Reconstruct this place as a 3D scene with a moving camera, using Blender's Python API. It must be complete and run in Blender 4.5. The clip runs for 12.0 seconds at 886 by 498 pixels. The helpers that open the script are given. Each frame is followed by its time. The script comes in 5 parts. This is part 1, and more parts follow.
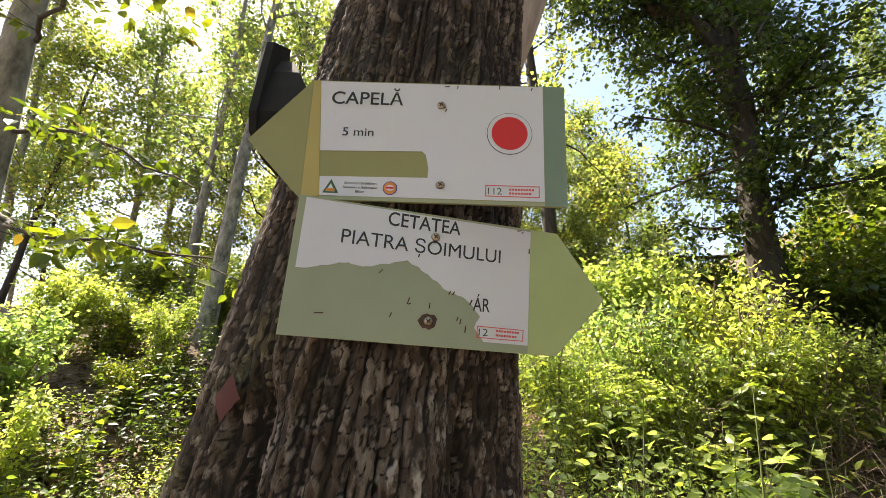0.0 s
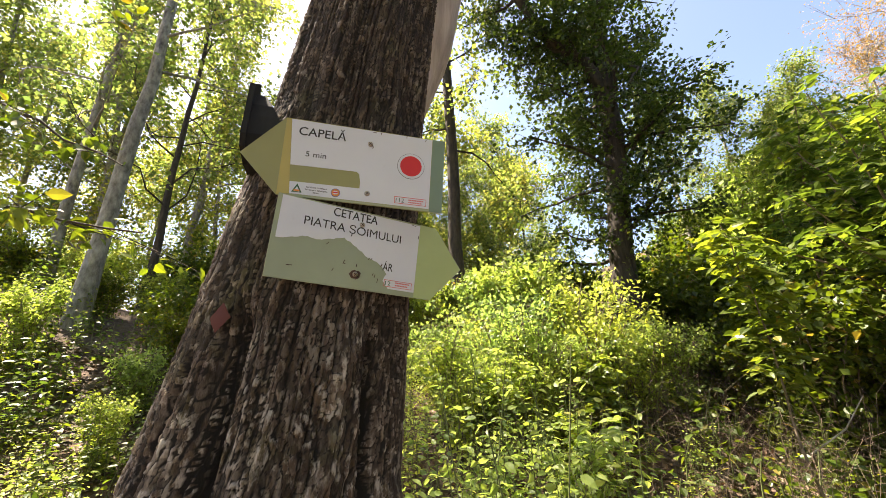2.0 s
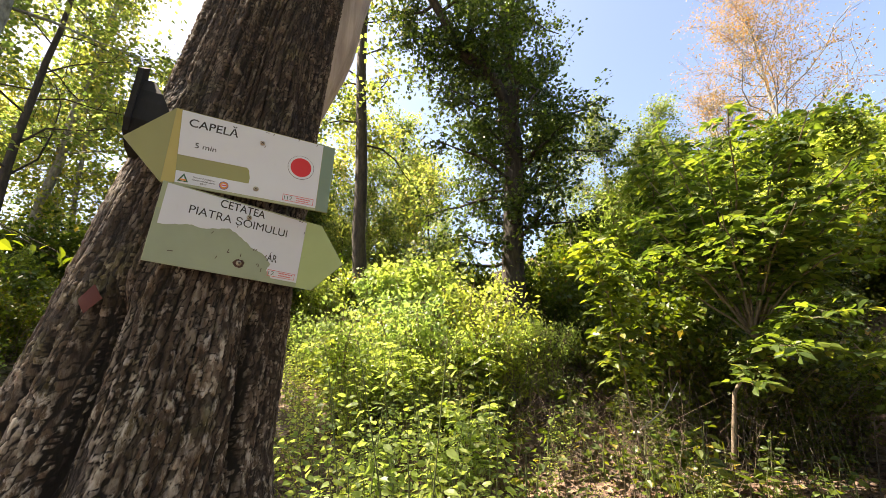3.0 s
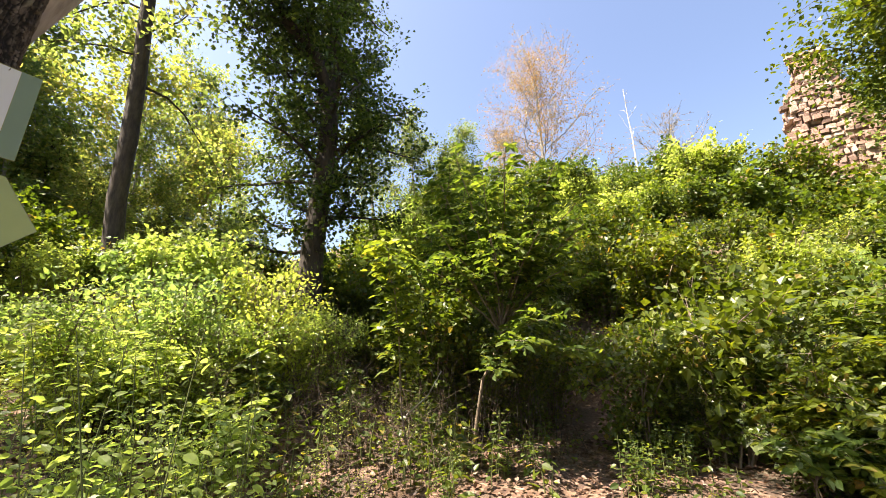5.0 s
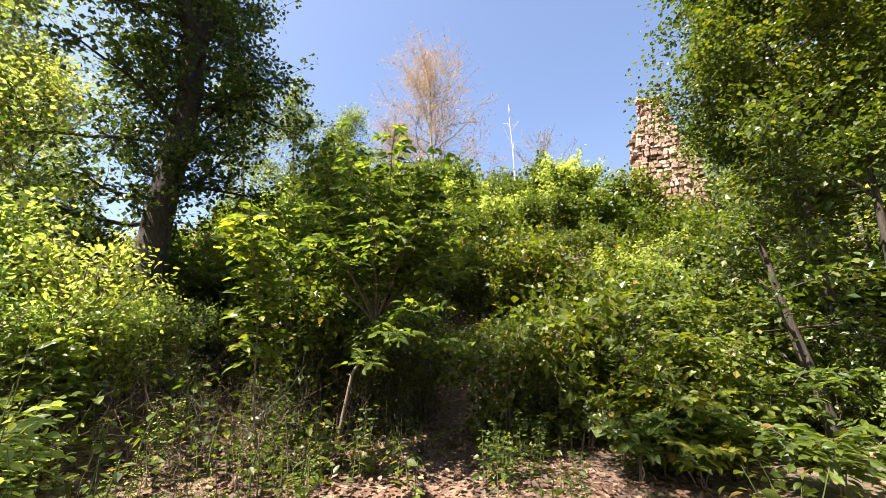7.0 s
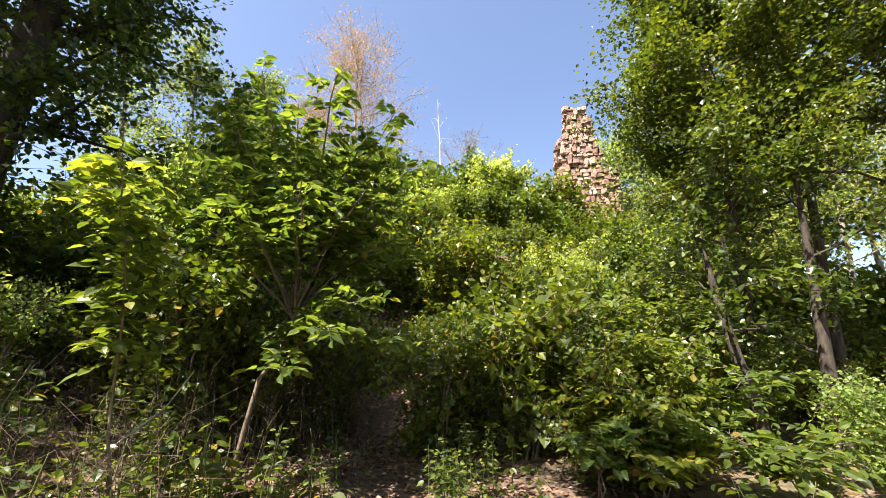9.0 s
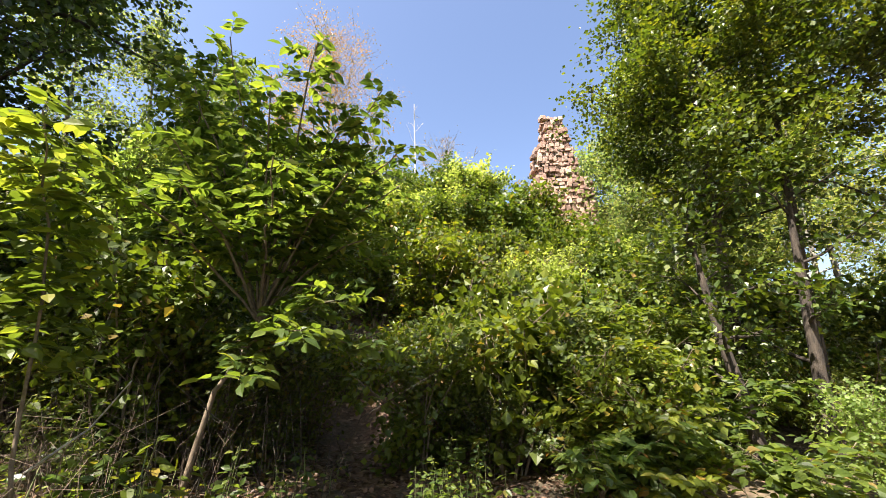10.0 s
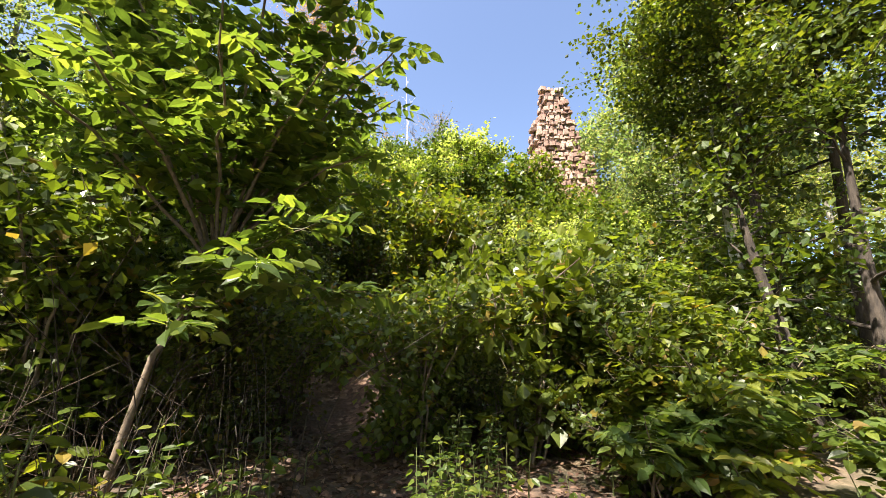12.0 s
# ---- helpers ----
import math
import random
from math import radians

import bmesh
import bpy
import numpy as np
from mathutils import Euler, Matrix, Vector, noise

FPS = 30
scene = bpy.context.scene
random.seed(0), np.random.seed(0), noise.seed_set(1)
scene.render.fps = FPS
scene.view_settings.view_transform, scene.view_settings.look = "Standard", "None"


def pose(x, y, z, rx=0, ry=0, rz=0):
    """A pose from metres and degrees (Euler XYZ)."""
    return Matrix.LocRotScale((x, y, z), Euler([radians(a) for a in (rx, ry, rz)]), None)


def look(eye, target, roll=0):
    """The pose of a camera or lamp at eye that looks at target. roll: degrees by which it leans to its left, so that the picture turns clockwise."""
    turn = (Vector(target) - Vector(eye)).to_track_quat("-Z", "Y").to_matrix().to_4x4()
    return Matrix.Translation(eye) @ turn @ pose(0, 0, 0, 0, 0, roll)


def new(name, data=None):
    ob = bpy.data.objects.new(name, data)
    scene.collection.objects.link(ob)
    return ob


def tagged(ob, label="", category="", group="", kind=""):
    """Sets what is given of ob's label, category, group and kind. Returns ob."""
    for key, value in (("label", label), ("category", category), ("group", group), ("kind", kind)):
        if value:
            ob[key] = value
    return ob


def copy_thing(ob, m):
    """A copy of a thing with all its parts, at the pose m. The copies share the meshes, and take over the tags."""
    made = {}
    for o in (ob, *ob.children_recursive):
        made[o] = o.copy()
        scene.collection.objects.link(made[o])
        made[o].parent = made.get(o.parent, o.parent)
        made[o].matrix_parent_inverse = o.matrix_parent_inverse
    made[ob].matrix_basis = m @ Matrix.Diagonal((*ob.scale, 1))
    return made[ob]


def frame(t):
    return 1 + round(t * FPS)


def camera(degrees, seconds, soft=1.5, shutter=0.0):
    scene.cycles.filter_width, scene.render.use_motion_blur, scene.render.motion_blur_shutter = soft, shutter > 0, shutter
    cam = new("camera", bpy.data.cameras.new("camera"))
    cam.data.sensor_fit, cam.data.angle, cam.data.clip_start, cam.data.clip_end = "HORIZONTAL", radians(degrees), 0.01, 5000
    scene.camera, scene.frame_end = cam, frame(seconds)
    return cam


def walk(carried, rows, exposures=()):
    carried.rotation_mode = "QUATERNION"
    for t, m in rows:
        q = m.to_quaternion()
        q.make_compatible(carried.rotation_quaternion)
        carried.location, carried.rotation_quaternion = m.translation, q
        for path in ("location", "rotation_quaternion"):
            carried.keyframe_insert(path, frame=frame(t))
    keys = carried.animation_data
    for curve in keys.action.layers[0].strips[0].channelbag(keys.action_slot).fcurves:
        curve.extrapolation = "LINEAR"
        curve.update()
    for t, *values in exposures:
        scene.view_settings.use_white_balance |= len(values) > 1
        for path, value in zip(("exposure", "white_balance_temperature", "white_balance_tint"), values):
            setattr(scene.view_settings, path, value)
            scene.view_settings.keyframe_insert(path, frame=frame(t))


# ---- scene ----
cam = camera(95.5, 12.0, 0.85)
METRES, EYE, TILT, LEAN, TURN = 3.4, 1.5, 17.0, 0.0, 0.0
ROWS = [
    (0.0, 0.0, 0.0, 0.0, 0.0, 0.0, -0.0),
    (0.5, -0.0127, -0.0305, 0.0011, -1.48, 0.04, -0.41),
    (1.0, -0.0199, -0.0564, 0.001, -4.09, 0.05, -1.14),
    (1.5, -0.0161, -0.0855, -0.0054, -7.91, 0.06, -2.18),
    (2.0, -0.0105, -0.1192, -0.0092, -12.95, 0.15, -3.53),
    (2.5, -0.0065, -0.1529, -0.0055, -19.13, 0.4, -5.25),
    (3.0, -0.0042, -0.17, -0.005, -26.27, 0.89, -7.11),
    (3.5, -0.0004, -0.1792, -0.003, -34.0, 1.64, -9.01),
    (5.5, 0.0339, -0.2031, 0.0071, -59.0, 5.76, -13.89),
    (6.0, 0.0545, -0.2078, 0.0047, -63.34, 6.73, -14.52),
    (6.5, 0.0735, -0.2009, -0.0019, -67.41, 7.65, -15.06),
    (7.0, 0.0982, -0.1716, -0.0158, -71.39, 8.56, -15.53),
    (9.0, 0.3086, -0.0156, -0.0573, -84.6, 12.1, -16.71),
    (9.5, 0.3742, 0.0119, -0.0718, -87.14, 13.34, -16.85),
    (10.0, 0.4328, 0.0408, -0.0847, -89.22, 14.79, -16.89),
    (10.5, 0.4849, 0.0604, -0.0939, -90.72, 15.94, -16.94),
    (11.0, 0.5516, 0.05, -0.1103, -91.59, 16.37, -16.96),
    (11.5, 0.6228, 0.0461, -0.1347, -91.63, 15.63, -17.0),
    (12.0, 0.6979, 0.0588, -0.163, -90.79, 13.7, -17.05),
]
walk(cam, [(t, pose(0, 0, EYE, TILT, LEAN, TURN) @ pose(METRES * x, METRES * y, METRES * z, 90 + pitch, roll, yaw)) for t, x, y, z, yaw, pitch, roll in ROWS], [(0.0, 2.3, 6850, 16), (3.5, 2.3, 7200, 17), (5.5, 2.05, 6750, 17), (9.0, 1.92, 6450, 16), (12.0, 2.03, 6450, 16)])

# ---- light ----
SUN_DIR = Vector((-0.37, 0.34, 0.865)).normalized()
SUN_EL = math.asin(SUN_DIR.z)
SUN_ROT = math.atan2(SUN_DIR.x, SUN_DIR.y)
world = bpy.data.worlds.new("sky")
scene.world = world
world.use_nodes = True
wn = world.node_tree
sky = wn.nodes.new("ShaderNodeTexSky")
sky.sky_type = "NISHITA"
sky.sun_disc = False
sky.sun_elevation, sky.sun_rotation = SUN_EL, SUN_ROT
sky.air_density, sky.dust_density, sky.ozone_density = 1.0, 2.2, 1.5
wn.nodes["Background"].inputs["Strength"].default_value = 0.08
wn.links.new(sky.outputs["Color"], wn.nodes["Background"].inputs["Color"])
sun = new("sun", bpy.data.lights.new("sun", "SUN"))
sun.data.energy, sun.data.angle, sun.data.color = 5.0, radians(0.6), (1.0, 0.93, 0.80)
sun.matrix_world = look((0, 0, 30), Vector((0, 0, 30)) - SUN_DIR)


# ---- materials ----
def material(name, rough=0.8):
    m = bpy.data.materials.new(name)
    m.use_nodes = True
    nt = m.node_tree
    b = nt.nodes["Principled BSDF"]
    b.inputs["Roughness"].default_value = rough
    return m, nt, b


def link(nt, a, b):
    nt.links.new(a, b)


def ramp(nt, fac, stops):
    r = nt.nodes.new("ShaderNodeValToRGB")
    e = r.color_ramp.elements
    while len(e) < len(stops):
        e.new(0.5)
    for el, (p, c) in zip(e, stops):
        el.position, el.color = p, (*c, 1)
    link(nt, fac, r.inputs["Fac"])
    return r.outputs["Color"]


def noise_tex(nt, scale, detail=4.0, rough=0.6, stretch=None):
    n = nt.nodes.new("ShaderNodeTexNoise")
    n.inputs["Scale"].default_value, n.inputs["Detail"].default_value, n.inputs["Roughness"].default_value = scale, detail, rough
    tc = nt.nodes.new("ShaderNodeTexCoord")
    out = tc.outputs["Object"]
    if stretch:
        mp = nt.nodes.new("ShaderNodeMapping")
        mp.inputs["Scale"].default_value = stretch
        link(nt, out, mp.inputs["Vector"])
        out = mp.outputs["Vector"]
    link(nt, out, n.inputs["Vector"])
    return n.outputs["Fac"]


def mix(nt, fac, a, b, mode="MIX"):
    m = nt.nodes.new("ShaderNodeMix")
    m.data_type, m.blend_type = "RGBA", mode
    for sock, v in ((m.inputs[0], fac), (m.inputs[6], a), (m.inputs[7], b)):
        if isinstance(v, (int, float)):
            sock.default_value = v
        elif isinstance(v, tuple):
            sock.default_value = (*v, 1)
        else:
            link(nt, v, sock)
    return m.outputs[2]


def bump(nt, b, height, strength, dist):
    n = nt.nodes.new("ShaderNodeBump")
    n.inputs["Strength"].default_value, n.inputs["Distance"].default_value = strength, dist
    link(nt, height, n.inputs["Height"])
    link(nt, n.outputs["Normal"], b.inputs["Normal"])


def leaf_mat(name, stops, trans=0.45, glow=(1.50, 1.45, 0.45), rough=0.42):
    """A leaf: green on top, light shining through it, each leaf of its own tint."""
    m, nt, b = material(name, rough)
    geo = nt.nodes.new("ShaderNodeNewGeometry")
    col = ramp(nt, geo.outputs["Random Per Island"], stops)
    big = noise_tex(nt, 0.9, 2)
    col = mix(nt, 0.5, col, ramp(nt, big, [(0.3, (0.55, 0.6, 0.6)), (0.7, (1.25, 1.2, 1.0))]), "MULTIPLY")
    oi = nt.nodes.new("ShaderNodeObjectInfo")
    col = mix(nt, 1.0, col, ramp(nt, oi.outputs["Random"], [(0.0, (0.72, 0.82, 1.0)), (0.5, (1.0, 1.0, 1.0)), (1.0, (1.25, 1.12, 0.9))]), "MULTIPLY")
    link(nt, col, b.inputs["Base Color"])
    b.inputs["Specular IOR Level"].default_value = 0.55
    t = nt.nodes.new("ShaderNodeBsdfTranslucent")
    link(nt, mix(nt, 1.0, col, glow, "MULTIPLY"), t.inputs["Color"])
    s = nt.nodes.new("ShaderNodeMixShader")
    s.inputs[0].default_value = trans
    link(nt, b.outputs[0], s.inputs[1])
    link(nt, t.outputs[0], s.inputs[2])
    link(nt, s.outputs[0], nt.nodes["Material Output"].inputs["Surface"])
    return m


def plain_mat(name, dark, light, scale=8.0, rough=0.85, stretch=None, relief=0.4, dist=0.01, metal=0.0):
    m, nt, b = material(name, rough)
    n = noise_tex(nt, scale, 6, 0.65, stretch)
    n2 = noise_tex(nt, scale * 0.17, 3, 0.6)
    c = ramp(nt, n, [(0.3, dark), (0.7, light)])
    c = mix(nt, 0.6, c, ramp(nt, n2, [(0.3, (0.65, 0.65, 0.65)), (0.7, (1.2, 1.2, 1.2))]), "MULTIPLY")
    link(nt, c, b.inputs["Base Color"])
    b.inputs["Metallic"].default_value = metal
    if relief:
        bump(nt, b, n, relief, dist)
    return m


LEAF_BEECH = leaf_mat("leaf_beech", [(0.0, (0.115, 0.165, 0.045)), (0.45, (0.185, 0.24, 0.065)), (0.8, (0.26, 0.295, 0.085)), (1.0, (0.36, 0.32, 0.11))], 0.68, (1.4, 1.4, 0.9))
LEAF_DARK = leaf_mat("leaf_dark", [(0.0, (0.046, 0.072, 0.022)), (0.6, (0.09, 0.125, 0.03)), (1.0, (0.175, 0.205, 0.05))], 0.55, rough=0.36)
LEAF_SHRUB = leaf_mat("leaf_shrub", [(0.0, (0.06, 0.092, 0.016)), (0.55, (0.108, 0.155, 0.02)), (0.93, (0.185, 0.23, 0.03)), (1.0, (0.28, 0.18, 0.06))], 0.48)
# paler leaf for sunlit weeds, brambles and shrubs: sunlight put into the colour
LEAF_SUNLIT = leaf_mat("leaf_sunlit", [(0.0, (0.185, 0.26, 0.065)), (0.5, (0.29, 0.37, 0.095)), (1.0, (0.41, 0.47, 0.15))], 0.62, (1.5, 1.5, 0.85))
LEAF_RIGHT = leaf_mat("leaf_right", [(0.0, (0.042, 0.072, 0.016)), (0.55, (0.075, 0.115, 0.018)), (1.0, (0.16, 0.19, 0.026))], 0.42)
LEAF_ELDER = leaf_mat("leaf_elder", [(0.0, (0.055, 0.095, 0.022)), (0.55, (0.105, 0.16, 0.032)), (0.9, (0.18, 0.235, 0.045)), (1.0, (0.26, 0.28, 0.07))], 0.58, (1.45, 1.4, 0.55))
LEAF_AUTUMN = leaf_mat("leaf_autumn", [(0.0, (0.34, 0.19, 0.08)), (0.5, (0.42, 0.26, 0.10)), (1.0, (0.30, 0.27, 0.07))], 0.4, (1.2, 1.1, 0.7))
LEAF_DRY = leaf_mat("leaf_dry", [(0.0, (0.07, 0.036, 0.022)), (0.5, (0.165, 0.092, 0.058)), (0.85, (0.24, 0.14, 0.09)), (1.0, (0.33, 0.22, 0.155))], 0.12, (1.1, 0.9, 0.6), 0.6)
BARK_GREY = plain_mat("bark_grey", (0.07, 0.062, 0.05), (0.42, 0.40, 0.34), 11, 0.9, (1, 1, 0.45), 0.9, 0.03)
BARK_DARK = plain_mat("bark_dark", (0.022, 0.018, 0.014), (0.085, 0.066, 0.048), 16, 0.9, (1, 1, 0.25), 0.8, 0.03)
BARK_BIRCH = plain_mat("bark_birch", (0.35, 0.33, 0.29), (0.75, 0.73, 0.68), 9, 0.75, (1, 1, 2.5), 0.3, 0.005)
TWIG = plain_mat("twig", (0.10, 0.075, 0.05), (0.26, 0.20, 0.14), 25, 0.85, None, 0.3, 0.003)
STALK = plain_mat("dry_stalk", (0.05, 0.034, 0.022), (0.16, 0.11, 0.075), 25, 0.85, None, 0.3, 0.002)
STEM_GREEN = plain_mat("stem_green", (0.08, 0.11, 0.03), (0.16, 0.17, 0.06), 25, 0.7, None, 0.2, 0.002)
STONE = None


def stone_mat():
    m, nt, b = material("ruin_stone", 0.92)
    oi = nt.nodes.new("ShaderNodeObjectInfo")
    geo = nt.nodes.new("ShaderNodeNewGeometry")
    add = nt.nodes.new("ShaderNodeMath")
    add.operation = "ADD"
    link(nt, oi.outputs["Random"], add.inputs[0])
    link(nt, geo.outputs["Random Per Island"], add.inputs[1])
    fr = nt.nodes.new("ShaderNodeMath")
    fr.operation = "FRACT"
    link(nt, add.outputs[0], fr.inputs[0])
    c = ramp(nt, fr.outputs[0], [(0.0, (0.20, 0.13, 0.10)), (0.4, (0.34, 0.22, 0.17)), (0.75, (0.43, 0.29, 0.23)), (1.0, (0.50, 0.39, 0.31))])
    n = noise_tex(nt, 9, 6, 0.7)
    c = mix(nt, 0.7, c, ramp(nt, n, [(0.3, (0.55, 0.52, 0.5)), (0.7, (1.2, 1.18, 1.15))]), "MULTIPLY")
    link(nt, c, b.inputs["Base Color"])
    bump(nt, b, n, 0.6, 0.02)
    return m


STONE = stone_mat()
MORTAR = plain_mat("mortar", (0.20, 0.14, 0.11), (0.38, 0.29, 0.23), 12, 0.95, None, 0.7, 0.02)


def ground_mat():
    m, nt, b = material("forest_floor", 0.95)
    tc = nt.nodes.new("ShaderNodeTexCoord")
    v = nt.nodes.new("ShaderNodeTexVoronoi")
    v.inputs["Scale"].default_value = 17
    link(nt, tc.outputs["Object"], v.inputs["Vector"])
    sep = nt.nodes.new("ShaderNodeSeparateColor")
    link(nt, v.outputs["Color"], sep.inputs["Color"])
    litter = ramp(nt, sep.outputs[0], [(0.0, (0.06, 0.032, 0.021)), (0.5, (0.14, 0.08, 0.052)), (0.85, (0.23, 0.145, 0.095)), (1.0, (0.33, 0.23, 0.16))])
    soil = ramp(nt, noise_tex(nt, 30, 6), [(0.3, (0.045, 0.032, 0.022)), (0.7, (0.12, 0.088, 0.06))])
    c = mix(nt, ramp(nt, noise_tex(nt, 1.3, 5), [(0.42, (0, 0, 0)), (0.58, (1, 1, 1))]), soil, litter)
    moss = ramp(nt, noise_tex(nt, 0.45, 5), [(0.5, (0, 0, 0)), (0.68, (1, 1, 1))])
    c = mix(nt, mix(nt, 0.5, moss, (0, 0, 0)), c, (0.07, 0.09, 0.025))
    link(nt, c, b.inputs["Base Color"])
    bump(nt, b, v.outputs["Distance"], 0.8, 0.02)
    return m


GROUND = ground_mat()


def bark_main():
    m, nt, b = material("old_bark", 0.9)
    at = nt.nodes.new("ShaderNodeAttribute")
    at.attribute_name = "depth"
    n = noise_tex(nt, 34, 8, 0.7, (1, 1, 0.4))
    n2 = noise_tex(nt, 4.0, 5, 0.65, (1, 1, 0.5))
    n3 = noise_tex(nt, 7.0, 5, 0.6)
    plate = ramp(nt, n, [(0.30, (0.032, 0.021, 0.014)), (0.5, (0.085, 0.059, 0.040)), (0.68, (0.21, 0.163, 0.12))])
    pale = ramp(nt, noise_tex(nt, 16, 6, 0.7, (1, 1, 0.3)), [(0.50, (0, 0, 0)), (0.66, (0.8, 0.8, 0.8))])
    plate = mix(nt, mix(nt, 1.0, pale, ramp(nt, n2, [(0.36, (0, 0, 0)), (0.56, (1, 1, 1))]), "MULTIPLY"), plate, (0.40, 0.36, 0.31))
    plate = mix(nt, 0.8, plate, ramp(nt, n2, [(0.32, (0.45, 0.42, 0.40)), (0.65, (1.15, 1.12, 1.1))]), "MULTIPLY")
    moss = ramp(nt, n3, [(0.56, (0, 0, 0)), (0.70, (0.55, 0.55, 0.55))])
    plate = mix(nt, moss, plate, (0.075, 0.075, 0.022))
    ce = nt.nodes.new("ShaderNodeAttribute")
    ce.attribute_name = "cell"
    pa = nt.nodes.new("ShaderNodeAttribute")
    pa.attribute_name = "pale"
    plate = mix(nt, 1.0, plate, ramp(nt, ce.outputs["Fac"], [(0.0, (0.40, 0.37, 0.35)), (0.5, (0.85, 0.82, 0.80)), (1.0, (1.5, 1.5, 1.5))]), "MULTIPLY")
    flake = ramp(nt, noise_tex(nt, 60, 5, 0.7, (1, 1, 0.5)), [(0.47, (0, 0, 0)), (0.60, (1, 1, 1))])
    flake = mix(nt, 1.0, flake, ramp(nt, ce.outputs["Fac"], [(0.35, (0.1, 0.1, 0.1)), (0.8, (1, 1, 1))]), "MULTIPLY")
    flake = mix(nt, 1.0, flake, pa.outputs["Color"], "MULTIPLY")
    plate = mix(nt, flake, plate, (0.44, 0.40, 0.35))
    # shade painted into the cracks and clefts: near black where depth is low
    crack_shade = ramp(nt, at.outputs["Fac"], [(0.16, (0, 0, 0)), (0.50, (1, 1, 1))])
    c = mix(nt, crack_shade, (0.010, 0.007, 0.005), plate)
    link(nt, c, b.inputs["Base Color"])
    bump(nt, b, n, 1.0, 0.012)
    return m


OLD_BARK = bark_main()
BARE_WOOD = plain_mat("bare_wood", (0.26, 0.21, 0.18), (0.55, 0.48, 0.43), 22, 0.7, (1, 1, 0.06), 0.5, 0.008)
# near black: the shade on the flank sign's unlit face, put into its colour
BOARD_SHADE = plain_mat("dark_board", (0.006, 0.006, 0.006), (0.018, 0.017, 0.017), 15, 0.95, (1, 1, 0.2), 0.3, 0.003)


def paint(name, col, rough=0.45, dirt=0.25):
    m, nt, b = material(name, rough)
    n = noise_tex(nt, 35, 7, 0.7)
    n2 = noise_tex(nt, 5, 4, 0.6)
    c = mix(nt, dirt, col, ramp(nt, n2, [(0.3, tuple(v * 0.6 for v in col)), (0.7, tuple(min(1, v * 1.12) for v in col))]))
    c = mix(nt, ramp(nt, n, [(0.62, (0, 0, 0)), (0.75, (dirt, dirt, dirt))]), c, tuple(v * 0.5 for v in col))
    link(nt, c, b.inputs["Base Color"])
    bump(nt, b, n2, 0.08, 0.002)
    return m


SIGN_OLIVE = paint("sign_olive", (0.27, 0.275, 0.11), 0.4)
SIGN_SAGE = paint("sign_sage", (0.33, 0.385, 0.245), 0.4)
SIGN_TEAL = paint("sign_teal", (0.17, 0.25, 0.19), 0.45)
SIGN_LIME = paint("sign_lime", (0.39, 0.49, 0.225), 0.4)
SIGN_GLUE = paint("sign_glue", (0.30, 0.36, 0.255), 0.5, 0.35)
# white film; the bluish tint is reflected sky put into the colour
WHITE = paint("sticker_white", (0.62, 0.66, 0.73), 0.3, 0.12)
INK = paint("ink_black", (0.018, 0.018, 0.02), 0.4, 0.05)
RED = paint("ink_red", (0.60, 0.018, 0.02), 0.4, 0.08)
PINK = paint("ink_red_frame", (0.62, 0.10, 0.10), 0.4, 0.1)
GREEN_INK = paint("ink_green", (0.03, 0.11, 0.055), 0.4, 0.1)
ORANGE = paint("ink_orange", (0.65, 0.25, 0.04), 0.4, 0.1)
BLUE_INK = paint("ink_blue", (0.05, 0.09, 0.35), 0.4, 0.1)
BLAZE = paint("blaze_red", (0.085, 0.016, 0.010), 0.85, 0.6)
STEEL = plain_mat("screw_steel", (0.28, 0.25, 0.20), (0.55, 0.5, 0.42), 90, 0.38, None, 0.1, 0.001, 0.9)
RUST = plain_mat("rust", (0.05, 0.03, 0.025), (0.12, 0.07, 0.05), 60, 0.9, None, 0.2, 0.001)

# ---- mesh tools ----


def mesh_of(name, V, F, mat, smooth=True, attrs=None):
    """A mesh from numpy arrays; F has rows of equal length, or is a list of such arrays."""
    me = bpy.data.meshes.new(name)
    Fs = F if isinstance(F, list) else [F]
    V = np.asarray(V, dtype=np.float32)
    loops = np.concatenate([f.ravel() for f in Fs]).astype(np.int32)
    sizes = np.concatenate([np.full(len(f), f.shape[1]) for f in Fs])
    starts = np.concatenate([[0], np.cumsum(sizes)[:-1]]).astype(np.int32)
    me.vertices.add(len(V))
    me.vertices.foreach_set("co", V.ravel())
    me.loops.add(len(loops))
    me.loops.foreach_set("vertex_index", loops)
    me.polygons.add(len(sizes))
    me.polygons.foreach_set("loop_start", starts)
    me.polygons.foreach_set("use_smooth", np.full(len(sizes), smooth))
    me.materials.append(mat)
    for k, a in (attrs or {}).items():
        me.attributes.new(k, "FLOAT", "POINT").data.foreach_set("value", a.astype(np.float32).ravel())
    me.update(calc_edges=True)
    return me


def part_np(name, V, F, mat, parent, label="", smooth=True):
    ob = new(name, mesh_of(name, V, F, mat, smooth))
    ob.parent = parent
    return tagged(ob, label)


def part(name, bm, mat, parent, label="", smooth=False):
    me = bpy.data.meshes.new(name)
    bm.to_mesh(me)
    bm.free()
    me.materials.append(mat)
    if smooth:
        me.polygons.foreach_set("use_smooth", [True] * len(me.polygons))
    ob = new(name, me)
    ob.parent = parent
    return tagged(ob, label)


def unit(v):
    return v / (np.linalg.norm(v, axis=-1, keepdims=True) + 1e-9)


